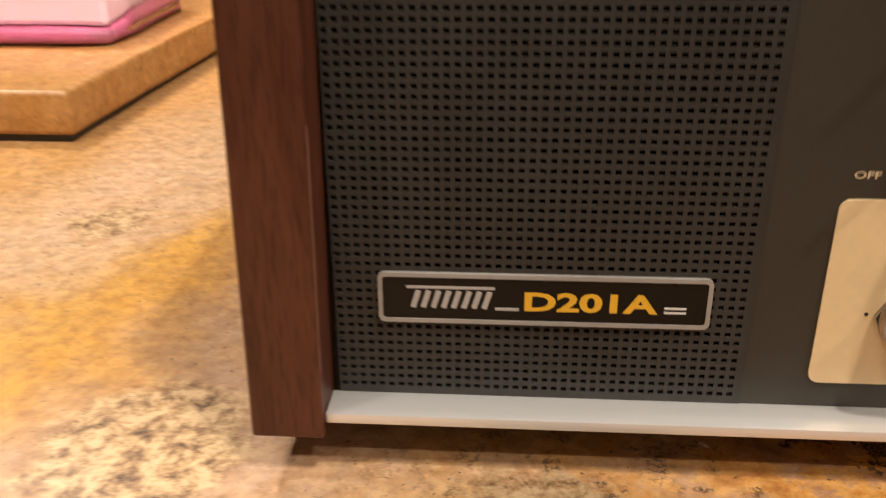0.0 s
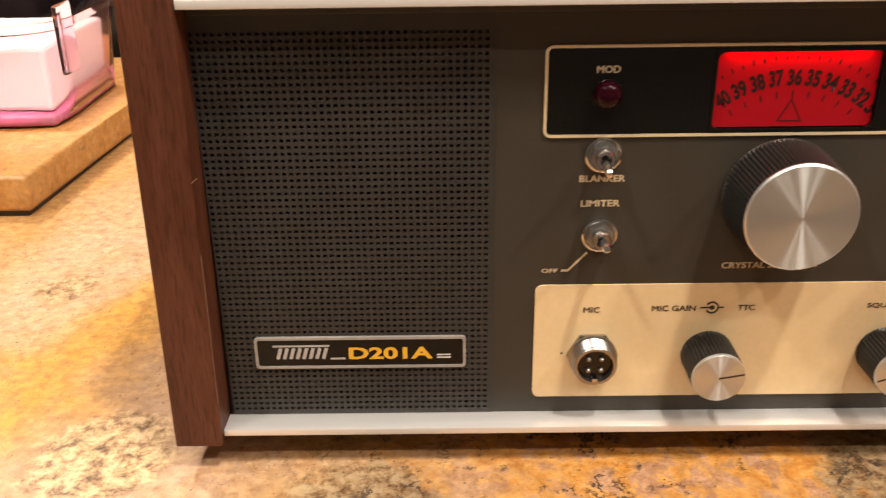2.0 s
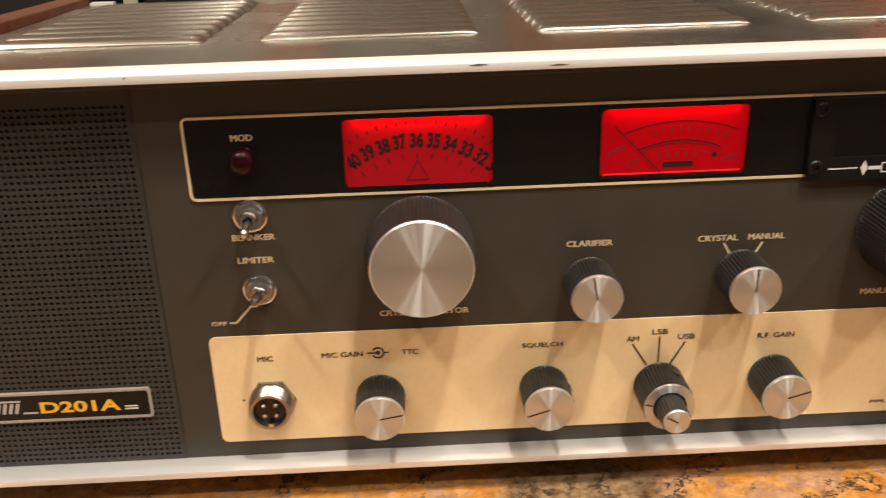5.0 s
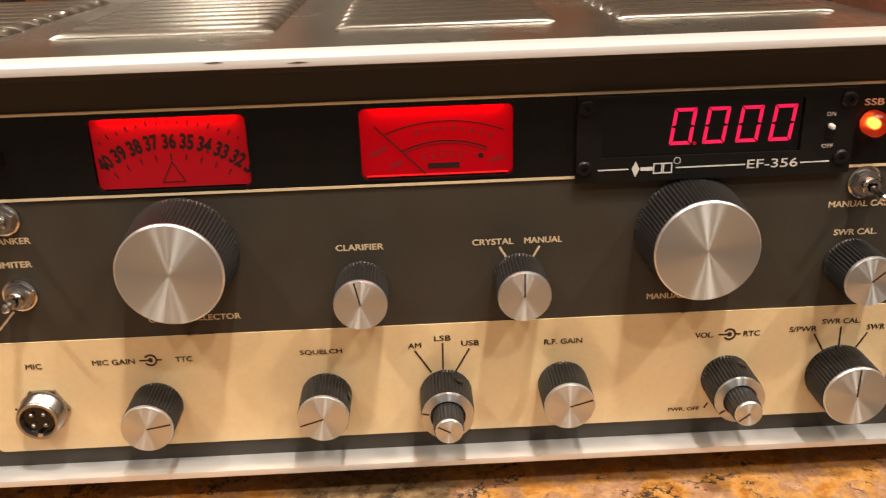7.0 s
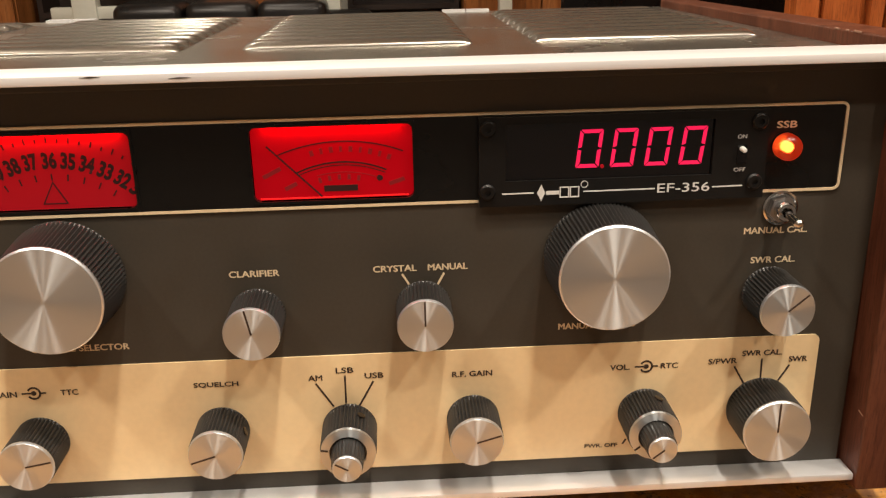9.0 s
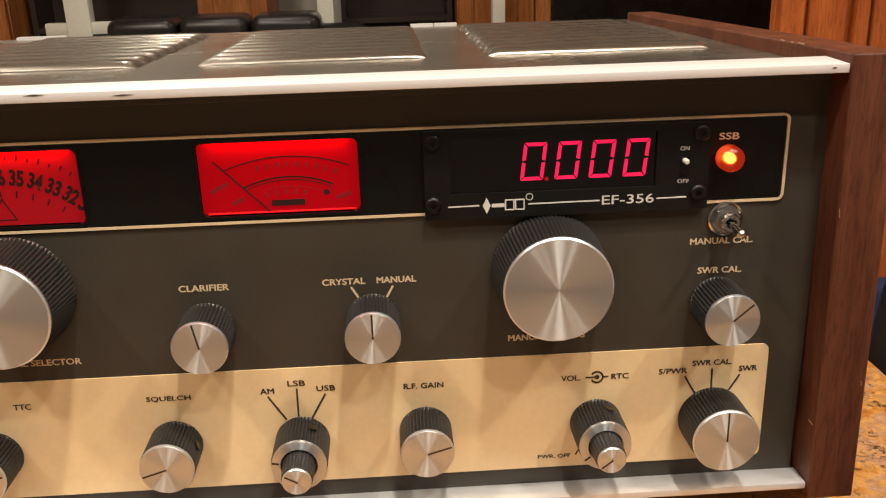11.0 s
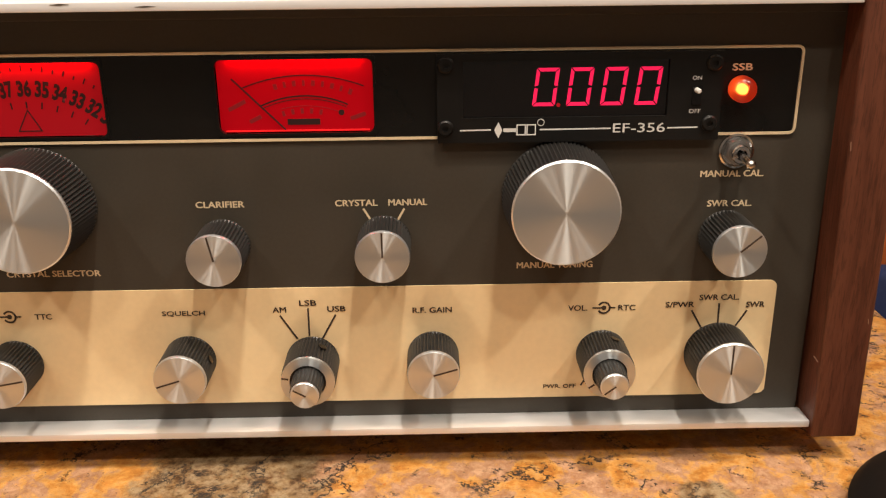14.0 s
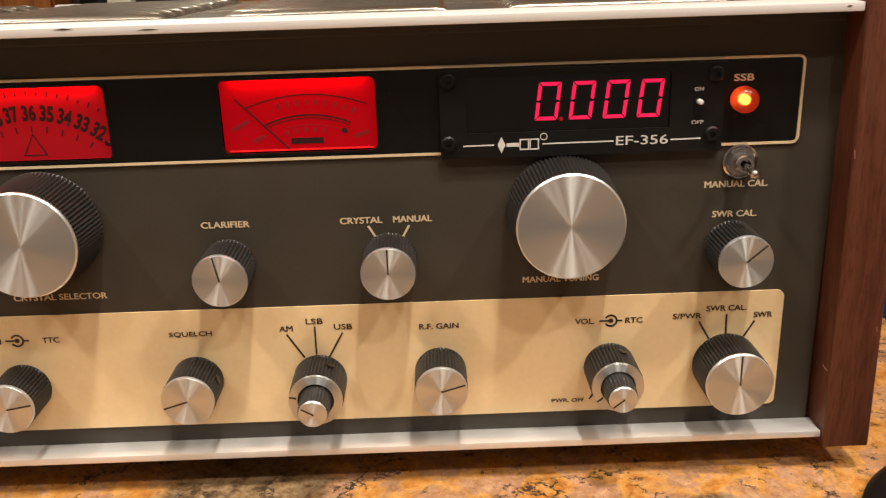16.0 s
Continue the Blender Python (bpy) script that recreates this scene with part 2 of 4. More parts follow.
PINK = clear("pink_clear_plastic", (0.96, 0.74, 0.84), 0.10)
bsdf(PINK).inputs["IOR"].default_value = 1.18
PINK_SOLID = varied("pink_tray_base", (0.50, 0.16, 0.27), 0.25, 0.0, 200, 0.1, 0.0)
PAPER = varied("white_paper", (0.85, 0.83, 0.80), 0.8, 0.0, 300, 0.04, 0.2, 0.0003)
LEATHER = varied("black_leather", (0.014, 0.013, 0.013), 0.32, 0.0, 160, 0.2, 0.5, 0.001)
BLUE = varied("blue_fabric", (0.009, 0.017, 0.070), 0.8, 0.0, 500, 0.25, 0.5, 0.0005)
WHITE_PAINT = varied("white_paint", (0.70, 0.72, 0.64), 0.4, 0.0, 60, 0.05, 0.1)
DARK_DOOR = varied("dark_brown_paint", (0.030, 0.020, 0.016), 0.4, 0.0, 40, 0.2, 0.1)
WALL = varied("warm_wall_paint", (0.50, 0.36, 0.24), 0.7, 0.0, 30, 0.06, 0.2, 0.001)
DIM_WALL = varied("dim_wall_paint", (0.20, 0.195, 0.19), 0.7, 0.0, 30, 0.06, 0.2, 0.001)
FAR_WALL = varied("grey_green_wall_paint", (0.40, 0.39, 0.34), 0.7, 0.0, 30, 0.06, 0.2, 0.001)
CEILING = varied("ceiling_paint", (0.78, 0.75, 0.70), 0.8, 0.0, 30, 0.04, 0.2, 0.001)
TILE = varied("floor_boards", (0.22, 0.12, 0.06), 0.4, 0.0, 12, 0.25, 0.1, 0.001, (1, 0.12, 1))


# ---- mesh helpers ----
def mesh_of(name, bm):
    me = bpy.data.meshes.new(name)
    bmesh.ops.recalc_face_normals(bm, faces=bm.faces[:])
    bm.to_mesh(me)
    bm.free()
    return me


def smooth(me, angle=35):
    me.polygons.foreach_set("use_smooth", [True] * len(me.polygons))
    me.set_sharp_from_angle(angle=radians(angle))
    return me


def part(name, bm, material, parent, label="", rounded=False):
    me = bm if isinstance(bm, bpy.types.Mesh) else mesh_of(name, bm)
    if not me.materials:
        me.materials.append(material)
    if rounded:
        smooth(me)
    ob = new(name, me)
    ob.parent = parent
    return tagged(ob, label)


def thing(name, label, category, at=(0, 0, 0), group="", kind=""):
    ob = new(name)
    ob.empty_display_size = 0.02
    ob.location = at
    return tagged(ob, label, category, group, kind)


def box(x0, x1, y0, y1, z0, z1, bevel=0.0, seg=2, bm=None):
    bm = bm or bmesh.new()
    m = Matrix.Translation(((x0 + x1) / 2, (y0 + y1) / 2, (z0 + z1) / 2)) @ Matrix.Diagonal((x1 - x0, y1 - y0, z1 - z0, 1))
    made = bmesh.ops.create_cube(bm, size=1, matrix=m)
    if bevel:
        edges = list({e for v in made["verts"] for e in v.link_edges})
        bmesh.ops.bevel(bm, geom=edges, offset=bevel, segments=seg, affect="EDGES", profile=0.5)
    return bm


def solid(pts, y0, y1, bm=None):
    """A plate from an outline in x and z, between two depths."""
    bm = bm or bmesh.new()
    a = [bm.verts.new((x, y0, z)) for x, z in pts]
    b = [bm.verts.new((x, y1, z)) for x, z in pts]
    bm.faces.new(a)
    bm.faces.new(b[::-1])
    for i in range(len(pts)):
        j = (i + 1) % len(pts)
        bm.faces.new((a[i], b[i], b[j], a[j]))
    return bm


def round_rect(x0, x1, z0, z1, r, n=5):
    pts = []
    for cx, cz, a in ((x1 - r, z1 - r, 0), (x0 + r, z1 - r, 90), (x0 + r, z0 + r, 180), (x1 - r, z0 + r, 270)):
        for i in range(n + 1):
            t = radians(a + 90 * i / n)
            pts.append((cx + r * math.cos(t), cz + r * math.sin(t)))
    return pts


def ring(outer, inner, y0, y1, bm=None):
    """A frame between two outlines of as many points."""
    bm = bm or bmesh.new()
    rows = [[bm.verts.new((x, y, z)) for x, z in pts] for pts, y in ((outer, y1), (outer, y0), (inner, y0), (inner, y1))]
    n = len(outer)
    for a, b in zip(rows, rows[1:] + rows[:1]):
        for i in range(n):
            j = (i + 1) % n
            bm.faces.new((a[i], a[j], b[j], b[i]))
    return bm


def circle(r, n, x=0, z=0, turn=0):
    return [(x + r * math.cos(turn + 2 * math.pi * i / n), z + r * math.sin(turn + 2 * math.pi * i / n)) for i in range(n)]


def lathe(profile, n=32, bm=None, flute=0.0, teeth=0, x=0, z=0):
    """Turns (radius, y) points about the y axis; flute cuts grooves into the sides."""
    bm = bm or bmesh.new()
    rows = []
    for r, y, *cut in profile:
        f = flute if cut else 0.0
        row = []
        for i in range(n):
            a = 2 * math.pi * i / n
            rr = r - f * (0.5 + 0.5 * math.cos(a * teeth)) if f else r
            row.append(bm.verts.new((x + rr * math.cos(a), y, z + rr * math.sin(a))))
        rows.append(row)
    for a, b in zip(rows, rows[1:]):
        for i in range(n):
            j = (i + 1) % n
            bm.faces.new((a[i], a[j], b[j], b[i]))
    bm.faces.new(rows[0][::-1])
    bm.faces.new(rows[-1])
    return bm


def stroke(pts, w, y, deep=0.00012, bm=None):
    """A printed line of width w along points in x and z, in one piece."""
    p = [Vector(q) for q in pts]
    closed = (p[0] - p[-1]).length < 1e-7
    if closed:
        p = p[:-1]
    n = len(p)
    left, right = [], []
    for i, q in enumerate(p):
        a = p[i - 1] if i or closed else q - (p[1] - q)
        b = p[(i + 1) % n] if i < n - 1 or closed else q + (q - p[i - 1])
        da, db = (q - a).normalized(), (b - q).normalized()
        side = Vector((-da.y - db.y, da.x + db.x)).normalized()
        reach = w / 2 / max(0.3, side.dot(Vector((-db.y, db.x))))
        left.append(q + side * reach)
        right.append(q - side * reach)
    if closed:
        return ring(left, right, y - deep, y, bm)
    return solid([*left, *right[::-1]], y - deep, y, bm)


def letters(body, x0, x1, zc, high, y, material, parent, bold=0.0, name="lettering", turn=0.0, about=None, label="", fat=0.0):
    """Printed letters that fill x0 to x1, with capitals of the given height about zc."""
    cu = bpy.data.curves.new("text", "FONT")
    cu.body, cu.offset, cu.resolution_u, cu.extrude = body, bold, 3, 0.0
    ob = new("text", cu)
    bpy.context.view_layer.update()
    me = bpy.data.meshes.new_from_object(ob.evaluated_get(bpy.context.evaluated_depsgraph_get()))
    bpy.data.objects.remove(ob)
    bpy.data.curves.remove(cu)
    co = np.empty(len(me.vertices) * 3)
    me.vertices.foreach_get("co", co)
    co = co.reshape(-1, 3)
    lo, hi = co.min(0), co.max(0)
    x = x0 + (co[:, 0] - lo[0]) / (hi[0] - lo[0]) * (x1 - x0)
    z = zc - high / 2 + (co[:, 1] - lo[1]) / (hi[1] - lo[1]) * high
    if turn:
        c, s = math.cos(turn), math.sin(turn)
        ax, az = about
        x, z = ax + c * (x - ax) - s * (z - az), az + s * (x - ax) + c * (z - az)
    out = np.stack([x, np.full(len(x), y - 0.00012), z], 1)
    if fat:
        f = [tuple(q.vertices) for q in me.polygons]
        n = len(out)
        shifts = ((-fat, 0.0, 0.0), (0.0, -0.000008, 0.0), (fat, -0.000016, 0.0), (0.0, -0.000024, fat * 0.6), (0.0, -0.000032, -fat * 0.6))
        v = np.concatenate([out + np.array(d) for d in shifts])
        bpy.data.meshes.remove(me)
        me = bpy.data.meshes.new("lettering")
        me.from_pydata(v.tolist(), [], [tuple(a + n * k for a in q) for k in range(len(shifts)) for q in f])
    else:
        me.vertices.foreach_set("co", out.ravel())
    me.materials.clear()
    me.materials.append(material)
    me.update()
    return part(name, me, material, parent, label)


def sheet(xs, zs, holes, y0, y1):
    """A plate between xs and zs with rectangular holes right through it."""
    bm = bmesh.new()
    cx = sorted({*xs, *(h[0] for h in holes), *(h[1] for h in holes)})
    cz = sorted({*zs, *(h[2] for h in holes), *(h[3] for h in holes)})
    full = {}
    for i in range(len(cx) - 1):
        for k in range(len(cz) - 1):
            mx, mz = (cx[i] + cx[i + 1]) / 2, (cz[k] + cz[k + 1]) / 2
            full[i, k] = not any(h[0] < mx < h[1] and h[2] < mz < h[3] for h in holes)
    vs = {}

    def v(i, k, y):
        if (i, k, y) not in vs:
            vs[i, k, y] = bm.verts.new((cx[i], y, cz[k]))
        return vs[i, k, y]
    for (i, k), there in full.items():
        if not there:
            continue
        bm.faces.new((v(i, k, y0), v(i + 1, k, y0), v(i + 1, k + 1, y0), v(i, k + 1, y0)))
        bm.faces.new((v(i, k, y1), v(i, k + 1, y1), v(i + 1, k + 1, y1), v(i + 1, k, y1)))
        for di, dk, a, b in ((-1, 0, (i, k), (i, k + 1)), (1, 0, (i + 1, k + 1), (i + 1, k)), (0, -1, (i + 1, k), (i, k)), (0, 1, (i, k + 1), (i + 1, k + 1))):
            if not full.get((i + di, k + dk), False):
                bm.faces.new((v(*a, y0), v(*b, y0), v(*b, y1), v(*a, y1)))
    return bm


# ---- room ----
def setting(name, bm, material, label, category):
    return tagged(part(name, bm, material, None), label, category, kind="structure")


X0, X1, Y0, Y1 = -2.6, 2.4, -2.4, 3.6
setting("floor", box(X0, X1, Y0, Y1, FLOOR_Z - 0.1, FLOOR_Z), TILE, "brown wooden floor of the room", "floor")
# Ceiling and side walls stand out of view, added to bounce light.
setting("ceiling", box(X0, X1, Y0, Y1, CEIL_Z, CEIL_Z + 0.1), CEILING, "plain off-white painted ceiling", "ceiling")
setting("wall_north", box(X0, X1, Y1, Y1 + 0.1, FLOOR_Z, CEIL_Z), FAR_WALL, "plain grey-green painted wall", "wall")
# Out of view; coloured dark so that the radio's front reflects a dim room.
setting("wall_south", box(X0, X1, Y0 - 0.1, Y0, FLOOR_Z, CEIL_Z), DIM_WALL, "unseen wall, darkened to give dim reflections", "wall")
setting("wall_west", box(X0 - 0.1, X0, Y0, Y1, FLOOR_Z, CEIL_Z), WALL, "warm beige painted wall", "wall")
setting("wall_east", box(X1, X1 + 0.1, Y0, Y1, FLOOR_Z, CEIL_Z), WALL, "warm beige painted wall", "wall")

counter = thing("kitchen_counter", "kitchen counter topped with polished golden granite", "counter", (0, 0, CT))
part("countertop", box(-1.35, 0.292, -0.16, 0.62, -0.03, 0.0, 0.008, 3), STONE, counter, "golden granite top with orange, grey and black grains", True)
part("base_cabinet", box(-1.30, 0.265, -0.12, 0.56, -0.91, -0.03), ORANGE_WOOD, counter, "orange-brown wooden base cabinet")

# ---- the radio ----
radio = thing("radio_transceiver", "vintage base station radio with walnut sides and a dark grey front", "radio", (0, 0, 0))
LEAN_IN = 0.017                   # the sides lean towards each other going up
XL, XR = -0.2105, 0.2055          # between the walnut sides
FALL = 0.032                      # the top drops a little towards the back


def top_z(y):
    return 0.1405 - FALL * y


def wood_side(x0, x1, lean):
    bm = bmesh.new()
    pts = [(-0.0115, 0.0012), (-0.0115, 0.1461), (0.236, 0.1365), (0.236, 0.0012)]
    a = [bm.verts.new((x0 + lean * z, y, z)) for y, z in pts]
    b = [bm.verts.new((x1 + lean * z, y, z)) for y, z in pts]
    bm.faces.new(a)
    bm.faces.new(b[::-1])
    for i in range(4):
        j = (i + 1) % 4
        bm.faces.new((a[i], b[i], b[j], a[j]))
    bmesh.ops.bevel(bm, geom=bm.edges[:], offset=0.0009, segments=3, affect="EDGES", profile=0.5)
    return part("side_panel", bm, WALNUT, radio, "walnut side panel with worn edges", True)


wood_side(-0.2265, -0.2110, LEAN_IN)
wood_side(0.2062, 0.2213, -LEAN_IN)
for fx in (-0.19, 0.185):
    for fy in (0.03, 0.205):
        part("foot", box(fx - 0.010, fx + 0.010, fy - 0.010, fy + 0.010, CT, 0.004, 0.002), RUBBER, radio, "black rubber foot")
part("chassis", box(XL + 0.0005, XR - 0.0005, 0.014, 0.229, 0.003, 0.1305), SHEET, radio, "dark sheet metal case")

# front plate with the two scale windows cut through it
DIAL = (-0.0608, -0.0146, 0.1034, 0.1255)
METER = (0.0189, 0.0651, 0.1037, 0.1256)
PXL = -0.1233
front = part("front_panel", sheet((PXL, XR - 0.001), (0.0045, 0.1400), [DIAL, METER], 0.0, 0.0016), PANEL, radio, "dark grey-brown painted front")
part("top_lip", box(-0.2083, 0.2035, -0.0006, 0.013, 0.1372, 0.1404, 0.0004), PANEL, radio, "dark front edge under the trim")

# perforated speaker grille
PITCH, HOLE_W, HOLE_H = 0.00206, 0.00117, 0.00098
gx0, gx1, gz0, gz1 = -0.2090, PXL, 0.0045, 0.1385
nx, nz = int((gx1 - gx0 - 0.0012) / PITCH), int((gz1 - gz0 - 0.0075) / PITCH)
ox, oz = gx1 - 0.0012 - nx * PITCH, gz0 + 0.003


def grille_sheet():
    v, f = [], []

    def quad(a, b, c, d):
        n = len(v)
        v.extend((a, b, c, d))
        f.append((n, n + 1, n + 2, n + 3))
    ya, yb = -0.0004, 0.0006
    for i in range(nx):
        for k in range(nz):
            x0, z0 = ox + i * PITCH, oz + k * PITCH
            x3, z3 = x0 + PITCH, z0 + PITCH
            x1, x2 = (x0 + x3 - HOLE_W) / 2, (x0 + x3 + HOLE_W) / 2
            z1, z2 = (z0 + z3 - HOLE_H) / 2, (z0 + z3 + HOLE_H) / 2
            quad((x0, ya, z0), (x3, ya, z0), (x3, ya, z1), (x0, ya, z1))
            quad((x0, ya, z2), (x3, ya, z2), (x3, ya, z3), (x0, ya, z3))
            quad((x0, ya, z1), (x1, ya, z1), (x1, ya, z2), (x0, ya, z2))
            quad((x2, ya, z1), (x3, ya, z1), (x3, ya, z2), (x2, ya, z2))
            quad((x1, ya, z1), (x2, ya, z1), (x2, yb, z1), (x1, yb, z1))
            quad((x2, ya, z2), (x1, ya, z2), (x1, yb, z2), (x2, yb, z2))
            quad((x1, ya, z2), (x1, ya, z1), (x1, yb, z1), (x1, yb, z2))
            quad((x2, ya, z1), (x2, ya, z2), (x2, yb, z2), (x2, yb, z1))
    ax1, az1 = ox + nx * PITCH, oz + nz * PITCH
    for a, b, c, d in ((gx0, ox, gz0, gz1), (ax1, gx1, gz0, gz1), (ox, ax1, gz0, oz), (ox, ax1, az1, gz1)):
        quad((a, ya, c), (b, ya, c), (b, ya, d), (a, ya, d))
    me = bpy.data.meshes.new("speaker_grille")
    me.from_pydata(v, [], f)
    return me


grille = part("speaker_grille", grille_sheet(), GRILLE, radio, "dark grey perforated speaker grille")
part("speaker_cloth", box(XL - 0.0005, gx1, 0.0024, 0.0044, gz0, gz1), CLOTH, radio, "black cloth behind the grille")
part("speaker_cone", ring(circle(0.040, 48, -0.166, 0.083), circle(0.030, 48, -0.166, 0.083), 0.0014, 0.0024), CONE, radio, "brown paper speaker edge")

# aluminium trim along the lower and the upper edge
def trim_bar(x0, x1, z_front, z_back, low, y_front, y_back, metal):
    bm = bmesh.new()
    pts = [(y_front, low), (y_front, z_front), (y_back, z_back), (y_back, low)]
    a = [bm.verts.new((x0, y, z)) for y, z in pts]
    b = [bm.verts.new((x1, y, z)) for y, z in pts]
    bm.faces.new(a)
    bm.faces.new(b[::-1])
    for i in range(4):
        j = (i + 1) % 4
        bm.faces.new((a[i], b[i], b[j], a[j]))
    bmesh.ops.bevel(bm, geom=bm.edges[:], offset=0.00025, segments=2, affect="EDGES", profile=0.5)
    return part("trim_bar", bm, metal, radio, "satin aluminium trim bar", True)


trim_bar(-0.2107, 0.2059, 0.0065, 0.0062, 0.0041, -0.0095, 0.0, ALUMINIUM)
trim_bar(-0.2083, 0.2035, 0.1432, 0.1434, 0.1406, -0.0105, 0.004, LIT_TRIM)

# dents and worn paint
SCUFF = shader("dark_scuff", (0.05, 0.04, 0.03), 0.7)
for a, b, z in ((-0.0222, -0.0168, 0.1427), (0.0008, 0.0068, 0.1419), (-0.1208, -0.1200, 0.1426), (0.1983, 0.1999, 0.1422)):
    part("scuff", solid([(a, z - 0.0001), ((a + b) / 2, z - 0.0003), (b, z), ((a + b) / 2, z + 0.0002)], -0.01062, -0.0104), SCUFF, radio, "dark dent in the trim")
for x in (-0.1891, -0.1851, -0.1728, -0.1706, -0.1682, -0.1658, -0.1248):
    part("paint_chip", solid(circle(0.00035, 7, x, 0.1392, x * 900), -0.00075, -0.0005), WHITE_INK, radio, "chipped paint")
WORN = shader("worn_wood", (0.24, 0.13, 0.085), 0.7)
for pts in ([(-0.2098, 0.0925), (-0.2080, 0.0940)], [(0.2031, 0.0315), (0.2048, 0.0292)], [(0.2049, 0.1012), (0.2052, 0.0985)], [(0.2187, 0.0440), (0.2190, 0.0424)]):
    part("wood_chip", stroke(pts, 0.00026, -0.01145, 0.00012), WORN, radio, "pale chip in the walnut")

part("wood_chip", stroke([(-0.2110 + LEAN_IN * z + 0.00004 * math.sin(z * 900), z) for z in (0.018, 0.030, 0.044, 0.058, 0.070)], 0.00016, -0.01145, 0.00012), WORN, radio, "pale worn edge of the walnut")
for y, d in ((0.0200, 0.0045), (0.0345, 0.0030), (0.0280, 0.0016)):
    part("wood_chip", box(0.20350, 0.20405, y, y + d, 0.14515 - 0.0388 * y, 0.14585 - 0.0388 * y, 0.0002), WORN, radio, "pale chip in the walnut")

# top cover with four rows of pressed louvres
bm = bmesh.new()
ys = (0.004, 0.236)
vs = [bm.verts.new(p) for p in ((-0.2084, ys[0], top_z(ys[0])), (0.2036, ys[0], top_z(ys[0])), (0.2036, ys[1], top_z(ys[1])), (-0.2084, ys[1], top_z(ys[1])))]
low = [bm.verts.new((v.co.x, v.co.y, v.co.z - 0.0015)) for v in vs]
bm.faces.new(vs)
bm.faces.new(low[::-1])
for i in range(4):
    j = (i + 1) % 4
    bm.faces.new((vs[i], low[i], low[j], vs[j]))
cover = part("top_cover", bm, COVER, radio, "glossy grey metallic top cover")


def louvre_mesh(w=0.0805, d=0.0158, h=0.0024, n=34, m=20):
    v, f = [], []
    for k in range(m + 1):
        t = (k / m) ** 1.6
        rise = math.sqrt(max(0.0, 1 - (1 - t / 0.46) ** 2)) if t < 0.46 else 1 - ((t - 0.46) / 0.54) ** 2
        for i in range(n + 1):
            s = -1 + 2 * i / n
            s = math.copysign(abs(s) ** 0.5, s)
            e = max(0.0, (abs(s) - 0.86) / 0.14)
            v.append((s * w / 2, t * d, h * rise * math.sqrt(max(0.0, 1 - e * e))))
    for k in range(m):
        for i in range(n):
            a = k * (n + 1) + i
            f.append((a, a + 1, a + n + 2, a + n + 1))
    me = bpy.data.meshes.new("louvre")
    me.from_pydata(v, [], f)
    me.materials.append(COVER)
    me.polygons.foreach_set("use_smooth", [True] * len(f))
    return me


LOUVRE = louvre_mesh()
for gx in (-0.1550, -0.0535, 0.0485, 0.1510):
    for k in range(9):
        y = 0.0690 + 0.0160 * k
        ob = new("louvre", LOUVRE)
        ob.parent = cover
        ob.matrix_basis = pose(gx, y, top_z(y) + 0.0001, -math.degrees(math.atan(FALL)))

# Aluminium pieces stand in for the bright reflections on the cover's rear edge.
edge_piece = mesh_of("edge_reflection", box(0.0, 0.0119, 0.2305, 0.2360, top_z(0.236), top_z(0.236) + 0.0014))
for x0, n in ((-0.2070, 1), (-0.1150, 2), (0.0875, 2)):
    for k in range(n):
        part("edge_reflection", edge_piece, ALUMINIUM, radio, "bright piece added where the rear edge reflects light").location.x = x0 + 0.01245 * k

# black strip with its cream outline
SX0, SX1, SZ0, SZ1 = -0.1092, 0.1926, 0.1012, 0.1280
strip = part("black_strip", sheet((SX0 + 0.001, SX1 - 0.001), (SZ0 + 0.001, SZ1 - 0.001), [DIAL, METER], -0.0004, 0.0), BLACK, radio, "glossy black band")
part("outline", ring(round_rect(SX0, SX1, SZ0, SZ1, 0.0022), round_rect(SX0 + 0.0008, SX1 - 0.0008, SZ0 + 0.0008, SZ1 - 0.0008, 0.0014), -0.0006, 0.0), CREAM_INK, strip, "cream outline")


def squared(pts, x0, x1, z0, z1):
    """Pushes an outline's points out to a rectangle round it."""
    cx, cz = (x0 + x1) / 2, (z0 + z1) / 2
    out = []
    for x, z in pts:
        s = min((x1 - cx) / max(1e-9, abs(x - cx)), (z1 - cz) / max(1e-9, abs(z - cz)))
        out.append((cx + (x - cx) * s, cz + (z - cz) * s))
    return out


def scale_window(name, w, label, lit):
    x0, x1, z0, z1 = w
    inner = round_rect(x0, x1, z0, z1, 0.0019)
    outer = squared(inner, x0 - 0.0008, x1 + 0.0008, z0 - 0.0008, z1 + 0.0008)
    face = part(name, box(x0 - 0.002, x1 + 0.002, 0.0013, 0.0030, z0 - 0.002, z1 + 0.002), lit, radio, label)
    part("window_frame", ring(outer, inner, -0.0007, 0.0012), BLACK, face, "black window edge")
    data = bpy.data.lights.new("scale_lamp", "AREA")
    data.shape, data.size, data.size_y, data.energy, data.color = "RECTANGLE", x1 - x0 - 0.006, 0.0010, 0.0050, (1.0, 0.006, 0.014)
    lamp = new("scale_lamp", data)
    lamp.matrix_world = look(((x0 + x1) / 2, -0.0003, z1 - 0.0003), ((x0 + x1) / 2, 0.0013, z1 - 0.004))
    return face


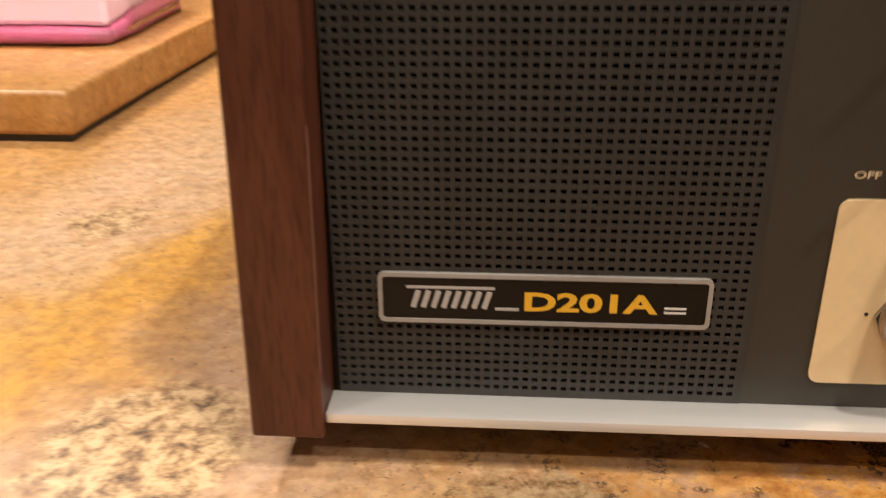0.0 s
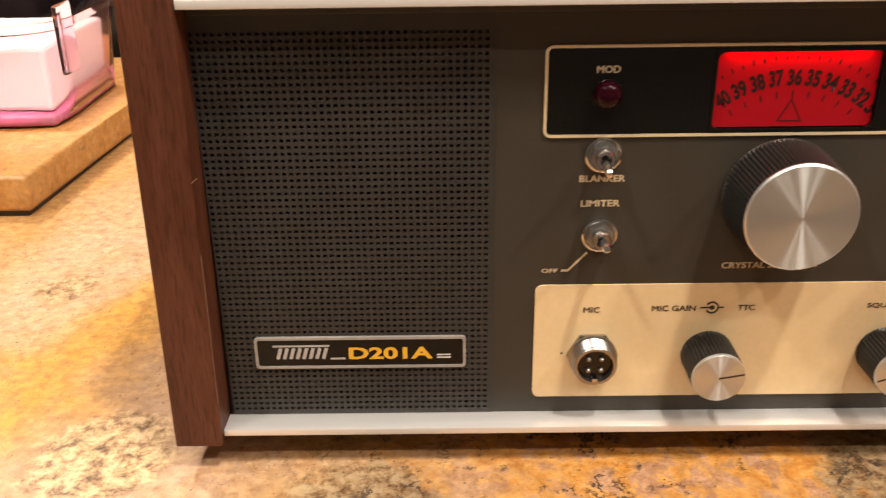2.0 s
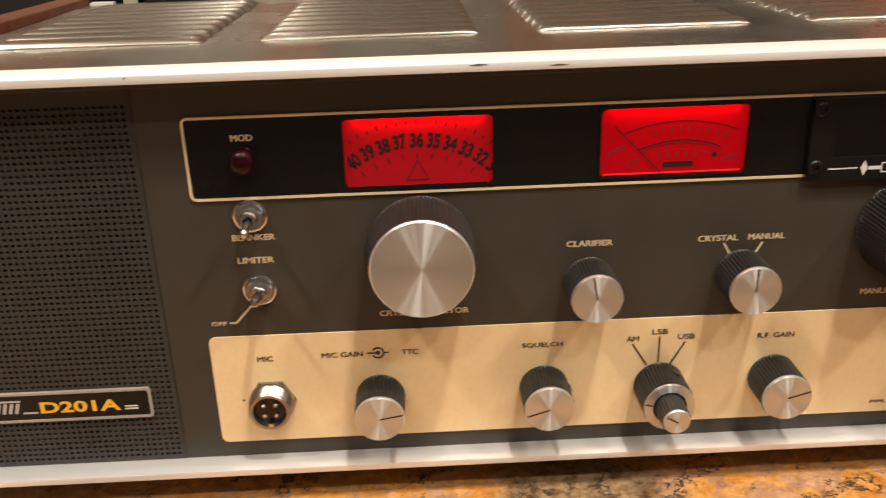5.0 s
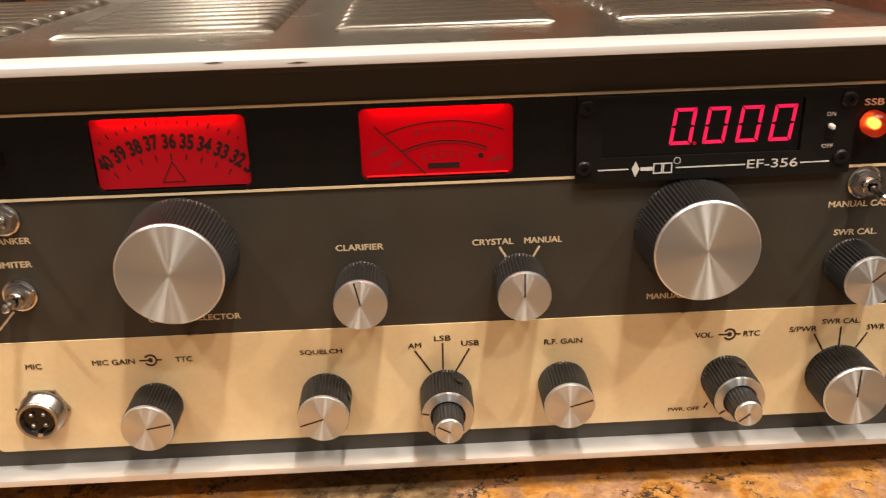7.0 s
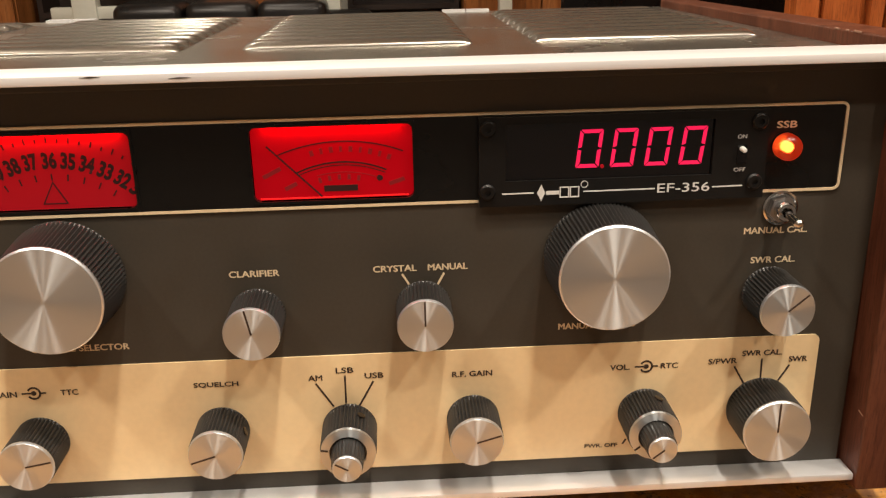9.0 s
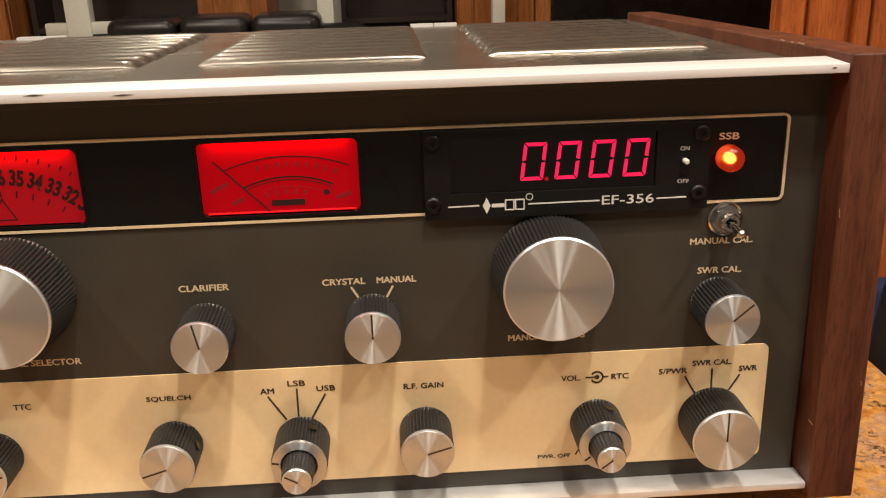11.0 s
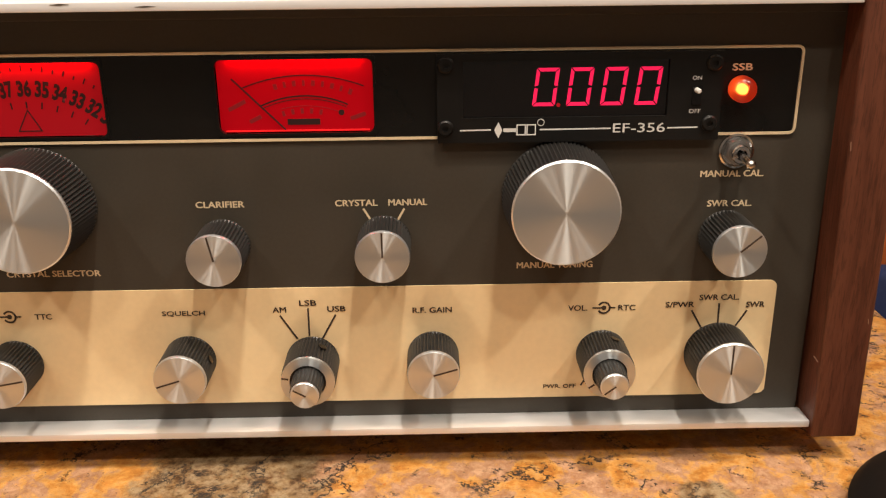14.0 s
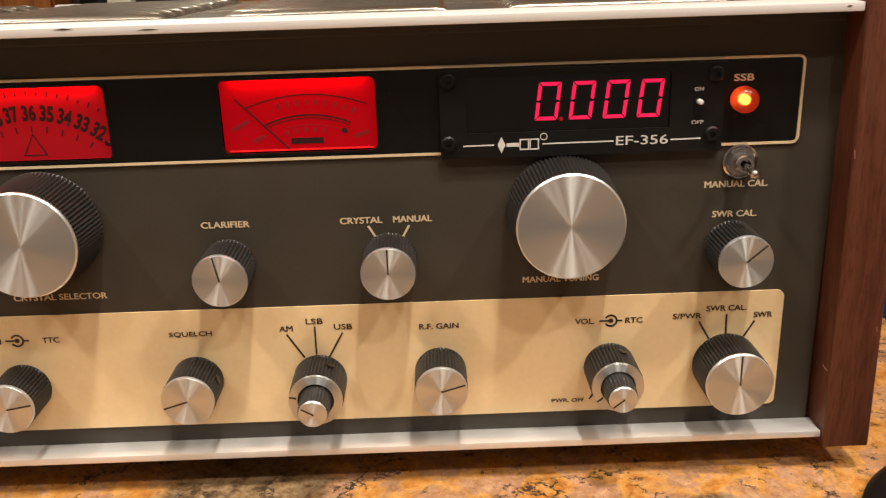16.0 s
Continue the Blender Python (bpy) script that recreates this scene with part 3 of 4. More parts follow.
AY = 0.0013
dial = scale_window("channel_dial", DIAL, "red-lit channel scale with black numbers", RED_SCALE)
DCX, DCZ, DR = -0.0381, 0.0828, 0.0350
for i, n in enumerate(("40", "39", "38", "37", "36", "35", "34", "33", "32", "31")):
    a = radians(34.6 - 8.65 * i)
    letters(n, DCX - 0.0021, DCX + 0.0021, DCZ + DR, 0.0050, AY, SCALE_INK, dial, 0.045, "number", a, (DCX, DCZ))
for i in range(-9, 10):
    a = radians(90 + 4.33 * i)
    for r0, r1, odd in ((0.0402, 0.0413, 0), (0.0291, 0.0305, 0)):
        if i % 2 == 0 or r0 > 0.035:
            r1 = r1 + (0.0006 if i % 2 == 0 else 0)
            part("tick", stroke([(DCX + r0 * math.cos(a), DCZ + r0 * math.sin(a)), (DCX + r1 * math.cos(a), DCZ + r1 * math.sin(a))], 0.0004, AY), SCALE_INK, dial)
part("pointer", stroke([(DCX - 0.0034, 0.1050), (DCX, 0.1113), (DCX + 0.0034, 0.1050), (DCX - 0.0034, 0.1050)], 0.00032, AY), SCALE_INK, dial)

meter = scale_window("signal_meter", METER, "red-lit signal meter with a black needle", RED_METER)


def arc(cx, cz, r, a0, a1, n=22):
    return [(cx + r * math.cos(radians(a0 + (a1 - a0) * i / n)), cz + r * math.sin(radians(a0 + (a1 - a0) * i / n))) for i in range(n + 1)]


MCX = 0.0445
part("scale_arc", stroke(arc(MCX, 0.0720, 0.0486, 112, 68.5), 0.00035, AY), SCALE_INK, meter)
part("scale_arc", stroke(arc(MCX, 0.0830, 0.0315, 115, 66), 0.00045, AY), SCALE_INK, meter)
part("scale_arc", stroke(arc(MCX, 0.0830, 0.0306, 115, 66), 0.00025, AY), SCALE_INK, meter)
part("scale_arc", stroke(arc(MCX, 0.0830, 0.0285, 105, 66), 0.0002, AY), FAINT_INK, meter)
for i in range(9):
    a = radians(104 - 4.6 * i)
    part("scale_mark", stroke([(MCX + 0.0345 * math.cos(a), 0.083 + 0.0345 * math.sin(a)), (MCX + 0.0362 * math.cos(a), 0.083 + 0.0362 * math.sin(a))], 0.0008 if i % 2 else 0.0011, AY), FAINT_INK, meter)
for i in range(5):
    a = radians(104 - 6 * i)
    part("scale_mark", stroke([(MCX + 0.0262 * math.cos(a), 0.083 + 0.0262 * math.sin(a)), (MCX + 0.0278 * math.cos(a), 0.083 + 0.0278 * math.sin(a))], 0.0009, AY), FAINT_INK, meter)
for xa, za, xb, zb in ((0.0216, 0.1105, 0.0268, 0.1131), (0.0277, 0.1068, 0.0312, 0.1085), (0.058, 0.1075, 0.0625, 0.109)):
    part("scale_word", stroke([(xa, za), (xb, zb)], 0.0012, AY), FAINT_INK, meter)
part("maker_mark", box(0.0390, 0.0488, AY - 0.0002, AY, 0.1058, 0.1076), SCALE_INK, meter)
part("scale_dot", solid(circle(0.0009, 14, 0.0553, 0.1094), AY - 0.0002, AY), SCALE_INK, meter)
# Glowing strip added for the line of light at the meter's lower edge.
part("edge_glow_strip", box(METER[0] + 0.0015, METER[1] - 0.0015, AY - 0.0004, AY, METER[2] + 0.0002, METER[2] + 0.0006), RED_EDGE, meter, "added glowing strip for the light along the lower edge")
part("needle", stroke([(0.0232, 0.1199), (0.0384, 0.1044)], 0.00042, 0.0009, 0.0003), SCALE_INK, meter, "thin black needle")

# cream lower field
cream = part("cream_field", solid(round_rect(-0.1100, 0.1930, 0.0122, 0.0533, 0.0023), -0.0005, 0.0), CREAM, radio, "cream painted lower field")

UPPER = [("CLARIFIER", 0.0091, 0.0240, 0.0814), ("CRYSTAL", 0.0521, 0.0651, 0.0813), ("MANUAL", 0.0686, 0.0805, 0.0813),
         ("MANUAL CAL.", 0.1650, 0.1845, 0.0890), ("SWR CAL.", 0.1680, 0.1818, 0.0794), ("MANUAL TUNING", 0.1088, 0.1329, 0.0597),
         ("CRYSTAL SELECTOR", -0.0526, -0.0232, 0.0594), ("BLANKER", -0.0979, -0.0845, 0.0884), ("LIMITER", -0.0971, -0.0856, 0.0805)]
for s, a, b, z in UPPER:
    letters(s, a, b, z, 0.0020, 0.0, CREAM_INK, front, fat=0.00010)
letters("OFF", -0.1082, -0.1033, 0.0582, 0.0014, 0.0, CREAM_INK, front, fat=0.00007)
letters("SSB", 0.1716, 0.1775, 0.1217, 0.0020, -0.0004, CREAM_INK, strip, fat=0.0001)
letters("MOD", -0.0946, -0.0881, 0.1211, 0.0020, -0.0004, CREAM_INK, strip, fat=0.0001)
for pts in ([(-0.1022, 0.0582), (-0.1001, 0.0582), (-0.0945, 0.0643)], [(0.0607, 0.0794), (0.0631, 0.0753)], [(0.0734, 0.0792), (0.0712, 0.0752)]):
    part("printed_line", stroke(pts, 0.00065, 0.0), CREAM_INK, front)

LOWER = [("MIC", -0.0946, -0.0895, 0.0445), ("MIC GAIN", -0.0730, -0.0593, 0.0448), ("TTC", -0.0460, -0.0407, 0.0448), ("SQUELCH", -0.0053, 0.0084, 0.0450),
         ("AM", 0.0302, 0.0345, 0.0458), ("LSB", 0.0389, 0.0443, 0.0481), ("USB", 0.0478, 0.0536, 0.0459), ("R.F. GAIN", 0.0753, 0.0879, 0.0449),
         ("VOL.", 0.1257, 0.1319, 0.0447), ("RTC", 0.1420, 0.1475, 0.0446), ("S/PWR", 0.1574, 0.1666, 0.0453), ("SWR CAL.", 0.1682, 0.1811, 0.0477), ("SWR", 0.1837, 0.1896, 0.0450)]
CY = -0.0005
for s, a, b, z in LOWER:
    letters(s, a, b, z, 0.0019, CY, DARK_INK, cream, fat=0.00008)
letters("PWR. OFF", 0.1184, 0.1292, 0.0163, 0.0014, CY, DARK_INK, cream, fat=0.00006)
for pts in ([(0.0324, 0.0438), (0.0376, 0.0354)], [(0.0416, 0.0462), (0.0415, 0.0363)], [(0.0504, 0.0438), (0.0456, 0.0352)],
            [(0.1309, 0.0164), (0.1320, 0.0183)], [(0.1660, 0.0432), (0.1698, 0.0366)], [(0.1748, 0.0455), (0.1750, 0.0381)], [(0.1841, 0.0429), (0.1809, 0.0374)]):
    part("printed_line", stroke(pts, 0.00058, CY), DARK_INK, cream)
for sx, sz in ((-0.0541, 0.0449), (0.1373, 0.0446)):
    bm = stroke(arc(sx, sz, 0.0019, 150, -150, 18), 0.0006, CY)
    stroke([(sx - 0.0037, sz), (sx, sz)], 0.0005, CY, bm=bm)
    stroke([(sx + 0.0019, sz), (sx + 0.0037, sz)], 0.0005, CY, bm=bm)
    solid(circle(0.0008, 12, sx, sz), CY - 0.00014, CY, bm)
    part("dual_knob_symbol", bm, DARK_INK, cream)
part("index_dot", solid(circle(0.0004, 10, -0.1009, 0.0287), CY - 0.0001, CY), DARK_INK, cream)

# name plate
plate = part("name_plate", solid(round_rect(-0.1995, -0.1320, 0.0247, 0.0357, 0.0011), -0.0011, -0.0004), BLACK, radio, "black name plate with a silver border")
part("border", ring(round_rect(-0.1997, -0.1318, 0.0245, 0.0359, 0.0013), round_rect(-0.1988, -0.1327, 0.0254, 0.0350, 0.0007), -0.0014, -0.0004), BORDER, plate, "silver border")
letters("D201A", -0.1695, -0.1424, 0.0299, 0.0045, -0.0011, YELLOW_INK, plate, 0.034)
LX, LZ0, LZ1 = -0.1938, 0.0280, 0.0327
for k in range(8):
    x = LX + 0.0013 + 0.0021 * k
    part("logo_shape", stroke([(x, LZ0), (x + 0.0012, LZ1 - 0.0008)], 0.0011, -0.0011), LOGO_GREY, plate)
for a, b, z in ((LX, LX + 0.0182, LZ1), (LX + 0.0183, LX + 0.0232, LZ0)):
    part("logo_shape", stroke([(a, z), (b, z)], 0.0006, -0.0011), LOGO_GREY, plate)
for z in (0.0281, 0.0291):
    part("logo_shape", stroke([(-0.1411, z), (-0.1367, z)], 0.00045, -0.0011), WHITE_INK, plate)

# frequency display screwed over the strip
MY = -0.0024
WIN = (0.0917, 0.1525, 0.1078, 0.1245)
module = part("frequency_display", sheet((0.0840, 0.1685), (0.1003, 0.1268), [WIN], MY, -0.0004), BLACK_MATT, radio, "black frequency display with red digits")
window = part("display_window", box(WIN[0], WIN[1], -0.0014, -0.0006, WIN[2], WIN[3]), SMOKED, module, "smoked window")


def segment(pts):
    return solid(pts, -0.0016, -0.0014)


for k in range(4):
    bx, bz, w, h, t, slant = 0.1122 + 0.01015 * k, 0.1110, 0.0068, 0.0113, 0.00105, 0.115
    mid = h / 2

    def s(x, z):
        return (bx + x + z * slant, bz + z)
    g = 0.00022
    shapes = [[s(g, 0), s(w - g, 0), s(w - t - g, t), s(t + g, t)], [s(t + g, h - t), s(w - t - g, h - t), s(w - g, h), s(g, h)]]
    for lo, hi, lo_in, hi_in in ((g, mid - g, t + g, mid - t / 2), (mid + g, h - g, mid + t / 2, h - t - g)):
        shapes += [[s(0, lo), s(t, lo_in), s(t, hi_in), s(0, hi)], [s(w, lo), s(w, hi), s(w - t, hi_in), s(w - t, lo_in)]]
    for pts in shapes:
        part("digit_segment", segment(pts), DIGIT, module)
part("decimal_point", segment(circle(0.0006, 12, 0.1201, 0.1113)), RED_SCALE, module)
for sx, sz in ((0.0866, 0.1236), (0.0864, 0.1049), (0.1656, 0.1234), (0.1654, 0.1054)):
    screw = part("screw", lathe([(0.0024, MY), (0.0024, MY - 0.0006), (0.0019, MY - 0.0011), (0.0009, MY - 0.0011), (0.0009, MY - 0.0005)], 24, x=sx, z=sz), BLACK_MATT, module, "black socket screw", True)
for a, b in ((0.0907, 0.1000), (0.1146, 0.1359), (0.1530, 0.1620)):
    part("printed_line", stroke([(a, 0.1041), (b, 0.1042)], 0.0004, MY), WHITE_INK, module)
letters("EF-356", 0.1366, 0.1522, 0.1043, 0.0028, MY, WHITE_INK, module, fat=0.00003)
letters("ON", 0.1594, 0.1621, 0.1190, 0.0012, MY, WHITE_INK, module, 0.0)
letters("OFF", 0.1590, 0.1625, 0.1091, 0.0012, MY, WHITE_INK, module, 0.0)
part("logo_shape", solid([(0.1010, 0.1041), (0.1022, 0.1066), (0.1034, 0.1041), (0.1022, 0.1016)], MY - 0.00012, MY), WHITE_INK, module)
part("logo_shape", box(0.1037, 0.1075, MY - 0.00012, MY, 0.1035, 0.1046), WHITE_INK, module)
for a, b in ((0.1078, 0.1103), (0.1108, 0.1133)):
    part("logo_shape", stroke([(a, 0.1026), (b, 0.1026), (b, 0.1056), (a, 0.1056), (a, 0.1026)], 0.00035, MY), WHITE_INK, module)
part("logo_shape", stroke(arc(0.1149, 0.1063, 0.0010, 0, 360), 0.0002, MY), WHITE_INK, module)
part("switch_slot", box(0.1596, 0.1624, MY - 0.0003, MY, 0.1110, 0.1164), SMOKED, module)
part("switch_tip", lathe([(0.0008, MY), (0.0008, MY - 0.0022), (0.0005, MY - 0.0027)], 16, x=0.1609, z=0.1154), WHITE_INK, module, "white slide switch", True)


# knobs
def knob(x, z, r, deep, teeth, pointer=None, screw=None, inner=None, marked=170, lab="black fluted knob with a spun aluminium face"):
    foot = 1.07 if r > 0.015 else 1.0
    grip = part("knob", lathe([(r * foot, 0.0), (r * foot, -0.0008, 1), (r * 1.0, -deep + 0.0012, 1), (r * 0.98, -deep + 0.0005)], teeth * 6, None, 0.00075, teeth), RUBBER, radio, lab)
    grip.location = (x, -0.0008, z - (0.0 if r > 0.015 else 0.00025))
    d = deep
    if inner is None:
        part("metal_rim", lathe([(r * 0.985, -d + 0.0006), (r * 0.985, -d - 0.0001), (r * 0.955, -d - 0.0005), (r * 0.90, -d - 0.0005)], 64), RIM, grip, "bright rim", True)
        part("metal_face", solid(circle(r * 0.955, 72), -d - 0.00065, -d), SPUN, grip, "spun aluminium face")
        if pointer is not None:
            a = radians(pointer)
            part("pointer_line", stroke([(0.0, 0.0), (r * 0.93 * math.cos(a), r * 0.93 * math.sin(a))], 0.00055, -d - 0.00065), DARK_INK, grip)
    else:
        ri, di = inner
        part("metal_ring", ring(circle(r * 0.97, 64), circle(r * 0.66, 64), -d - 0.0007, -d + 0.0005), SPUN, grip, "spun aluminium ring")
        part("inner_grip", lathe([(ri * 1.16, -d + 0.0004, 1), (ri * 1.08, -di + 0.001, 1), (ri, -di + 0.0004)], 26 * 4, None, 0.0002, 26), RUBBER, grip, "small black inner knob")
        part("metal_rim", lathe([(ri * 1.0, -di + 0.0006), (ri * 1.0, -di - 0.0001), (ri * 0.94, -di - 0.0004), (ri * 0.85, -di - 0.0004)], 40), RIM, grip, "bright rim", True)
        part("metal_face", solid(circle(ri * 0.94, 40), -di - 0.0005, -di), SPUN, grip, "spun aluminium face")
        a = radians(marked)
        part("pointer_line", stroke([(r * 0.70 * math.cos(a), r * 0.70 * math.sin(a)), (r * 0.96 * math.cos(a), r * 0.96 * math.sin(a))], 0.0006, -d - 0.0007), DARK_INK, grip)
        a = radians(pointer)
        part("pointer_line", stroke([(ri * 0.9 * math.cos(a), ri * 0.9 * math.sin(a)), (-ri * 0.1 * math.cos(a), -ri * 0.1 * math.sin(a))], 0.0005, -di - 0.0005), DARK_INK, grip)
    if screw is not None:
        a = radians(screw)
        hole = part("set_screw", lathe([(0.0014, 0), (0.0014, -0.0002), (0.0011, -0.0003)], 20), SMOKED, grip, "recessed set screw")
        hole.matrix_basis = Matrix.Translation((math.cos(a) * (r + 0.0001), -deep * 0.42, math.sin(a) * (r + 0.0001))) @ Matrix.Rotation(-(a + math.pi / 2), 4, "Y") @ pose(0, 0, 0, 90)
    return grip


knob(-0.0382, 0.0829, 0.0163, 0.0182, 84, lab="large black fluted tuning knob with a spun aluminium face")
knob(0.1210, 0.0829, 0.0163, 0.0182, 84, lab="large black fluted tuning knob with a spun aluminium face")
knob(0.0166, 0.0687, 0.0084, 0.0142, 44, 101)
knob(0.0669, 0.0691, 0.0084, 0.0142, 44, 90)
knob(0.1742, 0.0692, 0.0084, 0.0148, 44, 41)
knob(-0.0541, 0.0284, 0.0084, 0.0142, 44, 10)
knob(0.0022, 0.0290, 0.0084, 0.0142, 44, 197, 20)
knob(0.0817, 0.0292, 0.0084, 0.0142, 44, 16)
knob(0.1754, 0.0282, 0.0108, 0.0150, 56, 90)
knob(0.0422, 0.0278, 0.0087, 0.0142, 46, 150, 62, (0.0044, 0.0232))
knob(0.1372, 0.0286, 0.0084, 0.0142, 44, 218, 70, (0.0044, 0.0228), 216)


# toggle switches
def toggle(x, z, dx, dz):
    base = part("toggle_switch", lathe([(0.0054, 0.0), (0.0054, -0.0007), (0.0048, -0.0010), (0.0044, -0.0006), (0.0022, -0.0006)], 40), CHROME, radio, "nickel toggle switch", True)
    base.location = (x, -0.0001, z)
    part("hex_nut", solid(circle(0.0041, 6, 0, 0, 0.3), -0.0026, -0.0007), NICKEL, base, "nickel hexagon nut")
    part("bushing", lathe([(0.0029, -0.0024), (0.0029, -0.0052), (0.0026, -0.0056), (0.0017, -0.0056), (0.0014, -0.0040)], 28), CHROME, base, "threaded collar", True)
    a, b = Vector((0, -0.0042, 0)), Vector((dx, -0.0132, dz))
    lever = part("lever", lathe([(0.0011, 0.0), (0.0011, -0.002), (0.0013, -(b - a).length + 0.0016), (0.0015, -(b - a).length + 0.0006), (0.0009, -(b - a).length - 0.0002), (0.0004, -(b - a).length - 0.0003)], 20), CHROME, base, "chrome lever", True)
    lever.matrix_basis = Matrix.Translation(a) @ (b - a).to_track_quat("-Y", "Z").to_matrix().to_4x4()
    return base


toggle(-0.0914, 0.0958, -0.0002, -0.0016)
toggle(-0.0911, 0.0702, 0.0003, 0.0012)
toggle(0.1752, 0.0962, 0.0007, -0.0014)


# indicator lamps
def indicator(x, z, lit):
    base = part("indicator_lamp", lathe([(0.0041, -0.0004), (0.0041, -0.0008), (0.0038, -0.0009)], 32), SMOKED, radio, "glowing red indicator lamp" if lit else "unlit dark red indicator lamp")
    base.location = (x, 0, z)
    dome = [(0.0039, -0.0008), (0.0039, -0.0036)] + [(0.0039 * math.cos(t), -0.0036 - 0.0026 * math.sin(t)) for t in (0.3, 0.6, 0.9, 1.2, 1.45)]
    part("lens", lathe(dome, 32), LENS_LIT if lit else LENS_DARK, base, "red lens", True)
    if lit:
        part("bulb", lathe([(0.0006, -0.0010), (0.0011, -0.0014), (0.0012, -0.0026), (0.0008, -0.0034), (0.0003, -0.0036)], 20), BULB, base, "orange glowing bulb", True)
    return base


indicator(0.1745, 0.1154, True)
indicator(-0.0915, 0.1143, False)

# microphone socket
mic = part("microphone_socket", solid(circle(0.0083, 6, 0, 0, 0.0), -0.0016, -0.0005), NICKEL, radio, "nickel four-pin microphone socket")
mic.location = (-0.0911, 0, 0.0284)
barrel = [(0.0078, -0.0020), (0.0078, -0.0028)]
for i in range(5):
    barrel += [(0.0071, -0.0030 - 0.0010 * i), (0.0067, -0.0035 - 0.0010 * i)]
barrel += [(0.0069, -0.0082), (0.0066, -0.0086), (0.0057, -0.0086), (0.0057, -0.0060)]
part("barrel", lathe(barrel, 40), NICKEL, mic, "threaded nickel barrel", True)
part("insert", lathe([(0.0057, -0.0058), (0.0057, -0.0066), (0.0050, -0.0067)], 32), SMOKED, mic, "black insert")
for px, pz in ((-0.002, 0.002), (0.002, 0.002), (-0.002, -0.002), (0.002, -0.002)):
    part("pin", lathe([(0.0007, -0.0066), (0.0007, -0.0077), (0.0004, -0.0080)], 14, x=px, z=pz), NICKEL, mic, "silver pin", True)
part("key", box(-0.0009, 0.0009, -0.0086, -0.0060, -0.0059, -0.0044, 0.0002), CHROME, mic)

# ---- things on the counter ----
SLAB_LOW, SLAB_TOP = CT + 0.0035, 0.0150
slab = thing("granite_board", "thick golden granite board on dark rubber feet", "board", (0, 0, 0))
bm = bmesh.new()
pts = [(-0.3665, 0.2115), (-0.3555, 0.3700), (-0.3460, 0.5050), (-0.6900, 0.5050), (-0.6900, 0.2105)]
a = [bm.verts.new((x, y, SLAB_LOW)) for x, y in pts]
b = [bm.verts.new((x, y, SLAB_TOP)) for x, y in pts]
bm.faces.new(a[::-1])
bm.faces.new(b)
for i in range(5):
    j = (i + 1) % 5
    bm.faces.new((a[i], a[j], b[j], b[i]))
bmesh.ops.bevel(bm, geom=bm.edges[:], offset=0.0028, segments=3, affect="EDGES", profile=0.5)
part("stone", bm, STONE_SLAB, slab, "golden granite with softened edges", True)
# One dark pad stands for the rubber feet and the shade in the gap.
bm = bmesh.new()
pad = [(-0.3700, 0.2150), (-0.3595, 0.3700), (-0.3510, 0.5000), (-0.6850, 0.5000), (-0.6850, 0.2150)]
a = [bm.verts.new((x, y, CT)) for x, y in pad]
b = [bm.verts.new((x, y, SLAB_LOW + 0.001)) for x, y in pad]
bm.faces.new(a[::-1])
bm.faces.new(b)
for i in range(5):
    j = (i + 1) % 5
    bm.faces.new((a[i], a[j], b[j], b[i]))
part("gap_shade_pad", bm, RUBBER, slab, "dark pad for the shaded gap round the rubber feet")

# ribbed pink plastic tray with white paper in it
tray = thing("plastic_tray", "ribbed clear pink plastic tray filled with white paper", "tray", (0, 0, SLAB_TOP))
TX0, TX1, TY0, TY1, TH = -0.640, -0.3790, 0.2975, 0.425, 0.066


def outline(x0, x1, y0, y1, r, n=7, wave=0.0):
    pts = []
    for cx, cy, a in ((x1 - r, y1 - r, 0), (x0 + r, y1 - r, 90), (x0 + r, y0 + r, 180), (x1 - r, y0 + r, 270)):
        for i in range(n + 1):
            t = radians(a + 90 * i / n)
            pts.append(Vector((cx + r * math.cos(t), cy + r * math.sin(t))))
    out = []
    for p, q in zip(pts, pts[1:] + pts[:1]):
        k = max(1, int((q - p).length / 0.0018))
        out += [p.lerp(q, i / k) for i in range(k)]
    return [p + Vector((0, -1)) * (wave * (0.5 + 0.5 * math.cos(i * math.pi / 2)) if p.y < y0 + 0.003 else 0) for i, p in enumerate(out)]


def tray_wall():
    bm = bmesh.new()
    rows = []
    for grow, wave, z in ((0.0, 0.0, 0.0), (0.0, 0.0008, 0.006), (0.004, 0.0014, 0.045), (0.007, 0.0014, TH - 0.006), (0.009, 0.0, TH - 0.005), (0.009, 0.0, TH), (0.0065, 0.0, TH),
                          (0.0045, 0.0008, TH - 0.007), (-0.0015, 0.0006, 0.008), (-0.004, 0.0, 0.004)):
        rows.append([bm.verts.new((p.x, p.y, z)) for p in outline(TX0 - grow, TX1 + grow, TY0 - grow, TY1 + grow, 0.028 + grow, wave=wave)])
    n = min(len(r) for r in rows)
    for a, b in zip(rows, rows[1:]):
        for i in range(len(a)):
            j = (i + 1) % len(a)
            ia, ja = int(i * len(b) / len(a)), int(j * len(b) / len(a))
            face = [a[i], a[j], b[ja], b[ia]] if ia != ja else [a[i], a[j], b[ia]]
            bm.faces.new(face)
    bm.faces.new(rows[0][::-1])
    bm.faces.new(rows[-1])
    return bm


